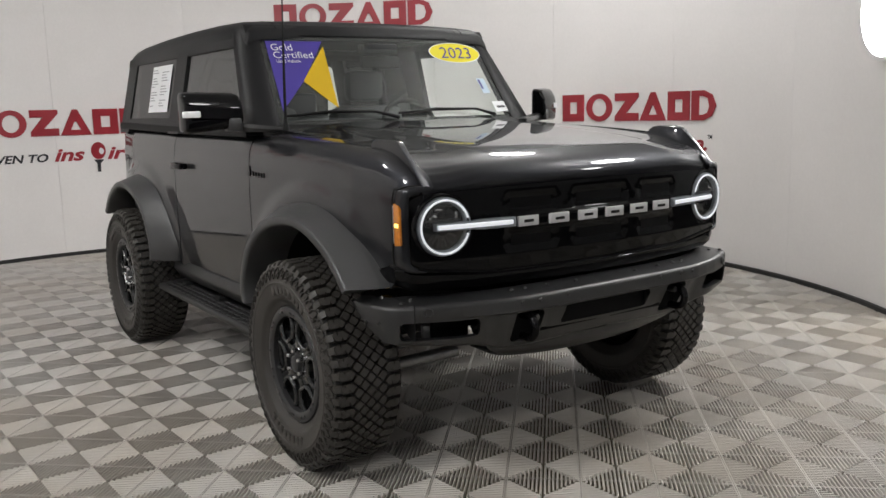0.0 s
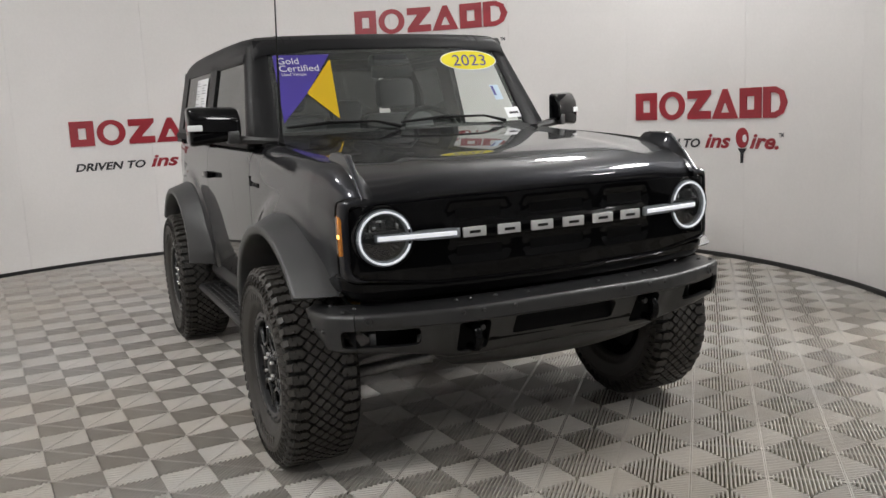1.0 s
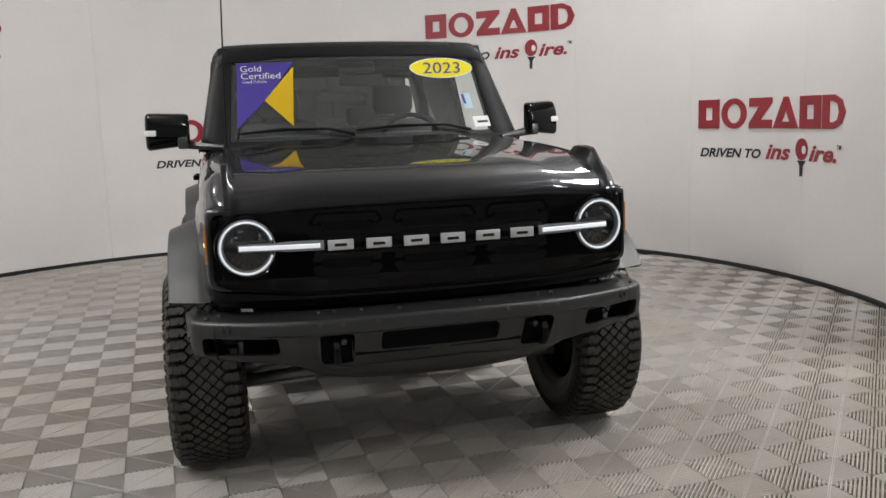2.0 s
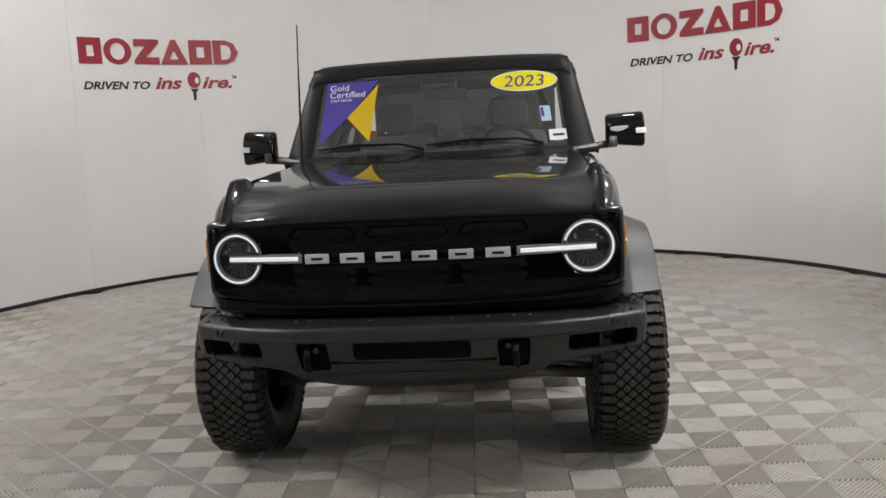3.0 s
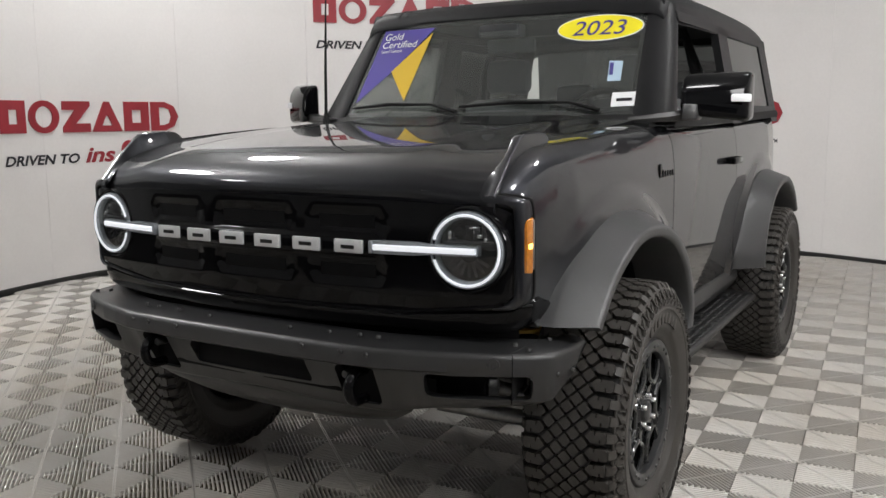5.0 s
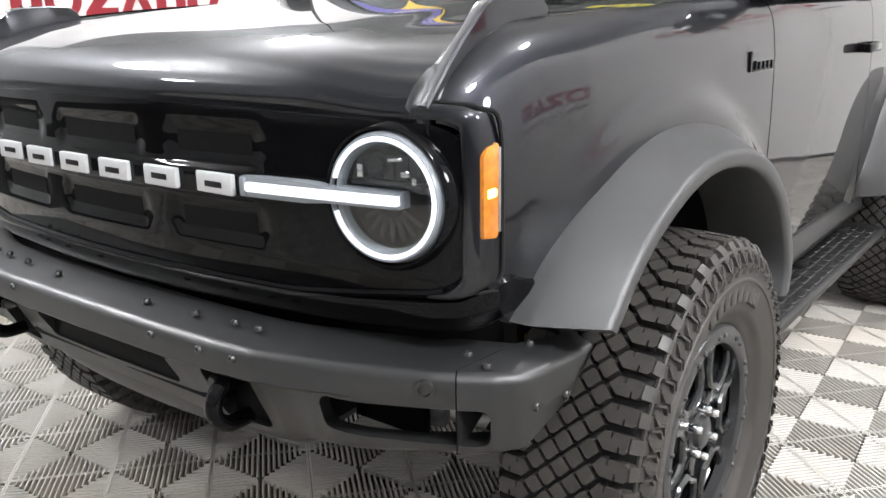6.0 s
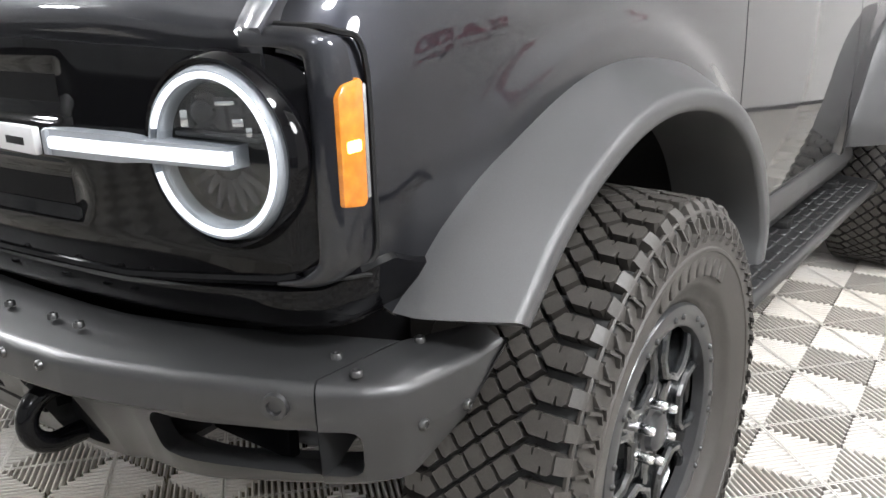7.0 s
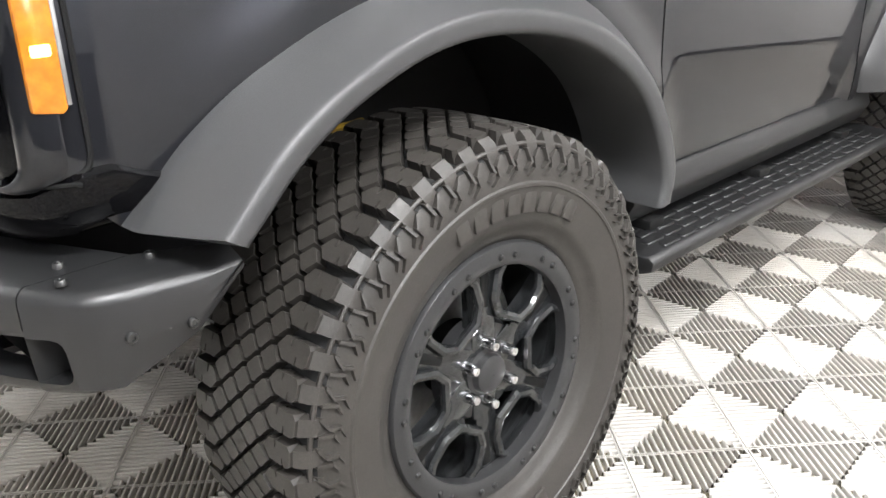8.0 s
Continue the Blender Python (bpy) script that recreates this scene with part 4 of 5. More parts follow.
for sx in (-1, 1):
    # front pillar, a thick black post beside the screen
    bm = bmesh.new()
    rows = []
    for z in spread(1.345, 1.845, 10):
        y = 0.668 + (z - 1.41) * RAKE + 0.046
        xo, xi = green_x(z) - 0.004, 0.700 - 0.037 * (z - 1.41) / 0.4
        rows.append([(sx * xi, y - 0.008, z), (sx * (xi + 0.022), y - 0.014, z), (sx * (xo - 0.030), y + 0.002, z), (sx * (xo - 0.006), y + 0.030, z), (sx * xo, y + 0.062, z), (sx * xo, y + 0.090, z), (sx * (xo - 0.02), y + 0.094, z), (sx * xi, y + 0.045, z), (sx * xi, y - 0.008, z)])
    sheet(bm, rows)
    part("front_pillar", bm, M_ROOF, car)
    # upper door frame, centre post, rear corner and belt strip
    def post(ya, yb, lean=0.0, z0=1.34, z1=1.815, t=0.035):
        bm = bmesh.new()
        rows = []
        for z in spread(z0, z1, 6):
            k = lean * (z - z0) / (z1 - z0)
            x = green_x(z)
            rows.append([(sx * (x + 0.002), ya + k, z), (sx * (x + 0.002), yb + k, z), (sx * (x - t), yb + k, z), (sx * (x - t), ya + k, z), (sx * (x + 0.002), ya + k, z)])
        sheet(bm, rows)
        return bm
    part("centre_post", post(1.735, 1.925), M_ROOF, car)
    part("rear_post", post(2.775, 2.965, -0.03), M_ROOF, car)
    bm = bmesh.new()
    sheet(bm, [[(sx * (green_x(z) + o), y, z) for y in spread(1.04, 2.95, 12)] for z, o in ((1.815, -0.03), (1.815, 0.002), (1.772, 0.002), (1.772, -0.03))])
    part("roof_rail", bm, M_ROOF, car)
    bm = bmesh.new()
    sheet(bm, [[(sx * (0.866 - o), y, lerp(y, TOP_TAB) + z) for y in spread(0.72, 2.97, 16)] for o, z in ((0.005, -0.008), (0.0, 0.012), (0.006, 0.030), (0.03, 0.040))])
    part("belt_strip", bm, M_BLACK, car)
    bm = bmesh.new()
    sheet(bm, [[(sx * (green_x(z) + o), y, z) for y in spread(1.92, 2.79, 8)] for z, o in ((1.38, 0.002), (1.43, 0.002), (1.43, -0.02))])
    part("quarter_strip", bm, M_ROOF, car)
    # panes
    bm = bmesh.new()
    lo_f, hi_f = 0.80, 1.03
    sheet(bm, [[(sx * (green_x(z) - 0.010), lo_f + (hi_f - lo_f) * (z - 1.36) / 0.43 + (1.745 - lo_f - (hi_f - lo_f) * (z - 1.36) / 0.43) * k / 6, z) for k in range(7)] for z in spread(1.36, 1.79, 5)])
    # one door's window is closed, the other's lowered
    if sx < 0:
        pane = part("door_glass", bm, M_TINT, car, "dark tinted side window, closed")
        pane.visible_shadow = False
    else:
        bm.free()
    bm = bmesh.new()
    sheet(bm, [[(sx * (green_x(z) - 0.004), 1.915 + 0.87 * k / 6, z) for k in range(7)] for z in spread(1.425, 1.78, 5)])
    pane = part("quarter_glass", bm, M_DARKTINT, car, "dark tinted rear side window")
    pane.visible_shadow = False
    # tail lamp and rear corner
    part("tail_lamp", box(bmesh.new(), (sx * 0.792, 3.050, 1.13), (0.07, 0.04, 0.22), 0.014), M_RED, car, "upright red tail lamp")

# tailgate, back window, rear bumper
part("tailgate", box(bmesh.new(), (0, 3.03, 0.98), (1.62, 0.06, 0.78), 0.02), M_PAINT, car)
bm = bmesh.new()
sheet(bm, [[(x, 3.00 - (z - 1.38) * 0.09, z) for x in spread(-0.72, 0.72, 6)] for z in spread(1.37, 1.84, 4)])
pane = part("back_window", bm, M_DARKTINT, car)
pane.visible_shadow = False
bm = box(bmesh.new(), (0, 3.10, 0.66), (1.84, 0.16, 0.17), 0.03)
part("rear_bumper", bm, M_SATIN, car)

# paper sheet in the rear side window, with rows of unreadable print
paper = part("window_sheet", (lambda bm: (sheet(bm, [[(-(green_x(z) + 0.001), y, z) for y in (1.99, 2.37)] for z in (1.465, 1.740)]), bm)[1])(bmesh.new()), M_WHITE, car, "white printed price sheet")
bm = bmesh.new()
for col in (2.005, 2.190):
    for k in range(14):
        z = 1.715 - 0.0165 * k
        if (k * 7 + int(col * 10)) % 5 == 0:
            continue
        w = 0.07 + 0.075 * ((k * 37 + int(col * 100)) % 7) / 7
        sheet(bm, [[(-(green_x(q) + 0.0025), y, q) for y in (col + 0.165 - w, col + 0.165)] for q in (z, z + 0.005)])
part("print", bm, M_PRINT, paper)

# ------------------------------------------------ stickers on the screen


def ws_poly(pts, off):
    bm = bmesh.new()
    bm.faces.new([bm.verts.new(ws(x, z, off)) for x, z in pts])
    return bm


def ws_words(words, size, x, z, width, off, shear=0.0, lean=0.0):
    vs, fs = lettering(words, size, shear, width)
    bm = bmesh.new()
    vv = [bm.verts.new(ws(x + a, z + (b + lean * a) * 0.72, off)) for a, b in vs]
    for f in fs:
        bm.faces.new([vv[i] for i in f])
    return bm


decal = part("certified_sticker", ws_poly([(-0.640, 1.797), (-0.340, 1.797), (-0.510, 1.593), (-0.664, 1.448)], 0.004), M_PURPLE, car, "purple certified sticker with yellow triangle")
part("yellow_triangle", ws_poly([(-0.344, 1.772), (-0.512, 1.593), (-0.378, 1.456)], 0.005), M_YELLOW, decal)
part("sticker_text", ws_words("Gold", 0.067, -0.622, 1.747, 0.108, 0.0065), M_WHITE, decal)
part("sticker_text", ws_words("Certified", 0.066, -0.622, 1.708, 0.205, 0.0065), M_WHITE, decal)
part("sticker_text", ws_words("Used Vehicle", 0.032, -0.616, 1.685, 0.125, 0.0065), M_WHITE, decal)
oval = part("year_sticker", ws_poly([(0.478 + 0.186 * math.cos(a), 1.748 + 0.058 * math.sin(a)) for a in spread(0, 2 * math.pi, 48)[:-1]], 0.005), M_WHITE, car, "yellow oval year sticker")
part("yellow_oval", ws_poly([(0.478 + 0.180 * math.cos(a), 1.748 + 0.0535 * math.sin(a)) for a in spread(0, 2 * math.pi, 48)[:-1]], 0.006), M_OVAL, oval)
part("sticker_text", ws_words("2023", 0.125, 0.365, 1.716, 0.225, 0.0075, 0.12), M_BLUEINK, oval)
st = part("small_label", ws_poly([(0.600, 1.473), (0.700, 1.476), (0.706, 1.420), (0.606, 1.416)], 0.004), M_WHITE, car, "small white label with print")
part("print", ws_poly([(0.622, 1.449), (0.684, 1.451), (0.686, 1.439), (0.624, 1.437)], 0.0055), M_INK, st)
st = part("inspection_label", ws_poly([(0.555, 1.605), (0.612, 1.603), (0.620, 1.522), (0.566, 1.520)], 0.003), M_SKY, car, "pale blue inspection sticker")
part("print", ws_poly([(0.560, 1.597), (0.576, 1.596), (0.583, 1.545), (0.568, 1.545)], 0.0045), M_BLUEINK, st)

# ------------------------------------------------ wipers, antenna, mirrors
for x0, x1, px in ((-0.66, -0.24, -0.22), (-0.06, 0.40, 0.42)):
    bm = bmesh.new()
    tube(bm, [ws(x0, 1.418, 0.016), ws((x0 + x1) / 2, 1.432, 0.018), ws(x1, 1.430, 0.016)], [0.006, 0.009, 0.006], 8)
    w = part("wiper", bm, M_BLACK, car)
    bm = bmesh.new()
    tube(bm, [ws((x0 + x1) / 2, 1.432, 0.024), ws(x1 + 0.04, 1.424, 0.026), ws(px + 0.15, 1.396, 0.018)], [0.005, 0.006, 0.010], 8)
    part("wiper_arm", bm, M_BLACK, w)
bm = lathe(bmesh.new(), [(0.001, 0.045), (0.008, 0.045), (0.012, 0.03), (0.018, 0.0), (0.022, -0.03)], 16, "z", (-0.724, 0.578, 1.362))
ant = part("antenna", bm, M_BLACK, car, "thin black whip antenna")
bm = bmesh.new()
tube(bm, [(-0.724, 0.578, 1.40), (-0.720, 0.578, 1.60), (-0.712, 0.580, 1.86), (-0.704, 0.582, 2.09)], [0.0075, 0.0065, 0.0038, 0.0034], 8)
part("whip", bm, M_BLACK, ant)

for sx in (-1, 1):
    # arm from the fender's rear corner
    bm = bmesh.new()
    rows = []
    for x, y, z, h, d in ((0.72, 0.63, 1.366, 0.022, 0.09), (0.80, 0.66, 1.372, 0.030, 0.085), (0.86, 0.69, 1.378, 0.036, 0.075), (0.92, 0.712, 1.386, 0.042, 0.06), (0.950, 0.722, 1.394, 0.046, 0.05)):
        rows.append([(sx * x, y - d / 2, z - h / 2), (sx * x, y - d / 2 - 0.008, z), (sx * x, y - d / 2, z + h / 2), (sx * x, y + d / 2, z + h / 2), (sx * x, y + d / 2, z - h / 2), (sx * x, y - d / 2, z - h / 2)])
    sheet(bm, rows)
    mirror = part("side_mirror", bm, M_SATIN, car, "black side mirror on a grey arm")
    # housing: swept back towards its outer end, with a slanting top over an upright front
    def swept(bm, x0=1.01):
        for v in bm.verts:
            v.co.y += 0.70 * (abs(v.co.x) - x0)
        return bm

    bm = bmesh.new()
    face = [(0.712, 1.366), (0.706, 1.43), (0.712, 1.494), (0.752, 1.543), (0.832, 1.553), (0.836, 1.362), (0.76, 1.356)]
    ends = sorted((sx * 0.900, sx * 1.120))
    prism(bm, face, ends[0], ends[1], "x", 0.020, segs=4)
    for v in bm.verts:
        k = max(0.0, (0.975 - abs(v.co.x)) / 0.075)
        v.co.z += k * (0.030 if v.co.z < 1.42 else -0.012)
    part("housing", swept(bm), M_GLOSS, mirror, "gloss black housing")
    part("mirror_glass", swept(box(bmesh.new(), (sx * 1.01, 0.838, 1.455), (0.17, 0.006, 0.14), 0.002)), M_CHROME, mirror)
    part("indicator", swept(box(bmesh.new(), (sx * 1.094, 0.728, 1.446), (0.060, 0.050, 0.030), 0.006)), M_WHITE, mirror, "white indicator lens")
    part("arm_joint", swept(box(bmesh.new(), (sx * 0.935, 0.742, 1.396), (0.050, 0.075, 0.062), 0.008)), M_SATIN, mirror)

# ------------------------------------------------ cabin inside
part("dashboard", box(bmesh.new(), (0, 0.92, 1.26), (1.44, 0.40, 0.22), 0.05), M_CABIN, car)
part("cabin_floor", box(bmesh.new(), (0, 1.85, 0.62), (1.60, 2.3, 0.10), 0.01), M_CABIN, car)
for sx in (-1, 1):
    part("door_card", box(bmesh.new(), (sx * 0.815, 1.80, 1.0), (0.03, 2.2, 0.66), 0.01), M_CABIN, car)
bm = lathe(bmesh.new(), [(0.185 + 0.015 * math.cos(a), 0.015 * math.sin(a)) for a in spread(0, 2 * math.pi, 10)], 36, "y")
wheel_in = part("steering_wheel", bm, M_BLACK, car, m=pose(0.37, 1.22, 1.33, -25))
part("boss", box(bmesh.new(), (0, 0.02, 0), (0.16, 0.04, 0.10), 0.015), M_CABIN, wheel_in)
part("spoke", box(bmesh.new(), (0, 0.015, 0), (0.36, 0.015, 0.03), 0.004), M_CABIN, wheel_in)
for x in (-0.37, 0.37):
    bm = box(bmesh.new(), (x, 1.72, 1.15), (0.50, 0.16, 0.66), 0.06, Matrix.Rotation(radians(-12), 4, "X"))
    seat = part("seat", bm, M_SEAT, car, "grey front seat")
    part("headrest", box(bmesh.new(), (x, 1.79, 1.60), (0.26, 0.11, 0.19), 0.045), M_SEAT, seat)
    part("cushion", box(bmesh.new(), (x, 1.45, 0.82), (0.50, 0.52, 0.16), 0.05), M_SEAT, seat)
for x in (-0.3, 0.3):
    bm = box(bmesh.new(), (x, 2.55, 1.12), (0.52, 0.14, 0.60), 0.05, Matrix.Rotation(radians(-10), 4, "X"))
    seat = part("rear_seat", bm, M_SEAT, car)
    part("headrest", box(bmesh.new(), (x, 2.60, 1.50), (0.24, 0.10, 0.15), 0.04), M_SEAT, seat)
part("sensor_box", box(bmesh.new(), (0.0, 0.955, 1.765), (0.20, 0.10, 0.06), 0.015), M_CABIN, car)
part("inner_mirror", box(bmesh.new(), (0.03, 0.985, 1.70), (0.24, 0.03, 0.065), 0.012), M_CABIN, car)
bm = bmesh.new()
tube(bm, [(-0.66, 1.98, 1.10), (-0.62, 1.98, 1.60), (-0.55, 1.98, 1.80), (0.55, 1.98, 1.80), (0.62, 1.98, 1.60), (0.66, 1.98, 1.10)], 0.035, 8)
part("roll_bar", bm, M_CABIN, car)
part("headliner", box(bmesh.new(), (0, 1.98, 1.856), (1.40, 1.86, 0.015)), M_SEAT, car)

# ------------------------------------------------ underside
part("chassis", box(bmesh.new(), (0, 1.5, 0.53), (1.05, 3.0, 0.14), 0.02), M_BLACK, car)
bm = bmesh.new()
tube(bm, [(-0.78, AXLE_R, 0.43), (0.78, AXLE_R, 0.43)], 0.045, 12)
part("rear_axle", bm, M_BLACK, car)
for sx in (-1, 1):
    bm = bmesh.new()
    tube(bm, [(sx * 0.20, 0.0, 0.46), (sx * 0.74, 0.0, 0.40)], 0.025, 10)
    tube(bm, [(sx * 0.34, -0.22, 0.42), (sx * 0.74, -0.02, 0.34)], 0.028, 10)
    tube(bm, [(sx * 0.34, 0.24, 0.42), (sx * 0.74, 0.02, 0.34)], 0.028, 10)
    part("suspension_arm", bm, M_GREYMETAL, car)
    bm = bmesh.new()
    tube(bm, [(sx * (0.55 + 0.05 * math.cos(a)), 0.08 + 0.05 * math.sin(a), 0.50 + 0.30 * a / (12 * math.pi)) for a in spread(0, 12 * math.pi, 72)], 0.009, 6)
    part("spring", bm, M_ORANGE, car)
part("front_differential", box(bmesh.new(), (0.10, 0.0, 0.45), (0.30, 0.26, 0.20), 0.06), M_BLACK, car)
for sx in (-1, 1):
    part("rocker_shield", box(bmesh.new(), (sx * 0.755, 1.28, 0.47), (0.05, 1.46, 0.15), 0.01), M_BLACK, car)
# running boards
for sx in (-1, 1):
    bm = bmesh.new()
    prism(bm, [(sx * 0.770, 0.456), (sx * 0.820, 0.454), (sx * 0.936, 0.448), (sx * 0.950, 0.438), (sx * 0.946, 0.414), (sx * 0.915, 0.402), (sx * 0.84, 0.408), (sx * 0.770, 0.424)], 0.585, 2.06, "y", 0.006)
    board = part("running_board", bm, M_SATIN, car, "dark plastic running board")
    pad = finish(box(bmesh.new(), (0, 0, 0), (0.022, 0.062, 0.006), 0.002, segs=1))
    for row in range(4):
        for k in range(17):
            part("tread_pad", pad, M_SATIN, board, m=pose(sx * (0.822 + 0.032 * row), 0.68 + 0.078 * k + 0.02 * (row % 2), 0.4545 - 0.0017 * row))
    for y in (0.75, 1.30, 1.85):
        part("board_bracket", box(bmesh.new(), (sx * 0.765, y, 0.462), (0.18, 0.06, 0.03), 0.006), M_BLACK, board)

# ------------------------------------------------ wheels


def tyre_mesh():
    prof = [(0.232, 0.100), (0.240, 0.118), (0.252, 0.126), (0.268, 0.133), (0.272, 0.139), (0.285, 0.144), (0.330, 0.153), (0.336, 0.1540), (0.338, 0.1565), (0.343, 0.1565), (0.346, 0.154), (0.365, 0.1535), (0.385, 0.147), (0.394, 0.143)]
    bm = lathe(bmesh.new(), prof, 96, "x")
    return lathe(bm, [(r, -x) for r, x in prof], 96, "x")


def groove_mesh():
    prof = [(0.392, 0.144), (0.402, 0.134), (0.405, 0.118), (0.407, 0.06), (0.408, 0.0)]
    return lathe(bmesh.new(), prof + [(r, -x) for r, x in prof[-2::-1]], 96, "x")


NET = 0.026


def tread_mesh():
    """A net of diamond blocks, notched shoulder lugs, and slanting ridges on the side wall."""
    bm = bmesh.new()
    n = 54
    pitch = 2 * math.pi / n

    def solid(corners, r0, r1, ease=0.0):
        """A block over four or more (x, angle) corners."""
        q_ = len(corners)
        cx, ca_ = sum(c[0] for c in corners) / q_, sum(c[1] for c in corners) / q_
        low = [bm.verts.new((x, r0 * math.cos(a), r0 * math.sin(a))) for x, a in corners]
        top = []
        for x, a in corners:
            x, a = x + (cx - x) * ease, a + (ca_ - a) * ease
            r = r1 - 0.05 * max(0.0, abs(x) - 0.085)
            top.append(bm.verts.new((x, r * math.cos(a), r * math.sin(a))))
        bm.faces.new(top)
        for q in range(q_):
            bm.faces.new((low[q], low[(q + 1) % q_], top[(q + 1) % q_], top[q]))

    for k in range(n):
        a = k * pitch
        for i in range(-2, 3):
            x, b = i * NET, a + (0.0 if i % 2 else 0.5 * pitch)
            solid([(x - 0.80 * NET, b), (x - 0.12 * NET, b - 0.375 * pitch), (x + 0.12 * NET, b - 0.375 * pitch), (x + 0.80 * NET, b), (x + 0.12 * NET, b + 0.375 * pitch), (x - 0.12 * NET, b + 0.375 * pitch)], 0.408, 0.4295, 0.04)
        for s in (-1, 1):
            # shoulder lug with a pointed inner end and a narrow notch in either edge; every second one is shorter
            end = 0.131 if k % 2 else 0.124
            edge = [(0.062, 0.02), (0.076, -0.33), (0.088, -0.34), (0.0895, -0.10), (0.0915, -0.10), (0.093, -0.34), (end - 0.006, -0.33), (end, -0.20), (end, 0.26), (end - 0.006, 0.37), (0.109, 0.37), (0.1075, 0.13), (0.1055, 0.13), (0.104, 0.37), (0.078, 0.36)]
            solid([(s * x, a + f * pitch) for x, f in edge], 0.402, 0.4290, 0.02)
            # outer flank of the lug, stepping down to the side wall
            p = -0.34
            flank = [(end + 0.002, 0.4235), (0.1375, 0.4155), (0.1430, 0.4075), (0.1465, 0.399 if k % 2 else 0.396)]
            under = [(end - 0.01, 0.404), (0.132, 0.400), (0.140, 0.388), (0.146, 0.370)]
            for g0, g1 in ((0.02, 0.70),):
                tops = [[bm.verts.new((s * x, r * math.cos(b_), r * math.sin(b_))) for x, r in flank] for b_ in (a + (p + g0 + 0.07) * pitch, a + (p + g1 - 0.07) * pitch)]
                lows = [[bm.verts.new((s * x, r * math.cos(b_), r * math.sin(b_))) for x, r in under] for b_ in (a + (p + g0) * pitch, a + (p + g1) * pitch)]
                for j in range(3):
                    bm.faces.new((tops[0][j], tops[0][j + 1], tops[1][j + 1], tops[1][j]))
                    bm.faces.new((tops[0][j], tops[0][j + 1], lows[0][j + 1], lows[0][j]))
                    bm.faces.new((tops[1][j], tops[1][j + 1], lows[1][j + 1], lows[1][j]))
                bm.faces.new((tops[0][3], tops[1][3], lows[1][3], lows[0][3]))
            # ridges on the side wall under each lug, bent like a letter Z
            for e, lean, r_a, r_b in ((0.02, 0.34, 0.398, 0.383), (0.34, -0.04, 0.385, 0.366), (0.30, 0.36, 0.368, 0.356), (0.60, -0.06, 0.398, 0.376), (0.54, 0.28, 0.378, 0.367)):
                w_ = 0.013
                b0, b1 = a + (p + e) * pitch, a + (p + e + lean) * pitch
                side = lambda r: 0.1545 - 0.5 * max(0.0, r - 0.378)
                quad = [(b0, r_a, side(r_a)), (b0 + w_, r_a, side(r_a)), (b1 + w_, r_b, side(r_b)), (b1, r_b, side(r_b))]
                tops_ = [bm.verts.new((s * (x + 0.0050), r * math.cos(b_), r * math.sin(b_))) for b_, r, x in quad]
                base_ = [bm.verts.new((s * (x - 0.008), r * math.cos(b_), r * math.sin(b_))) for b_, r, x in quad]
                bm.faces.new(tops_)
                for q in range(4):
                    bm.faces.new((tops_[q], tops_[(q + 1) % 4], base_[(q + 1) % 4], base_[q]))
    return bm


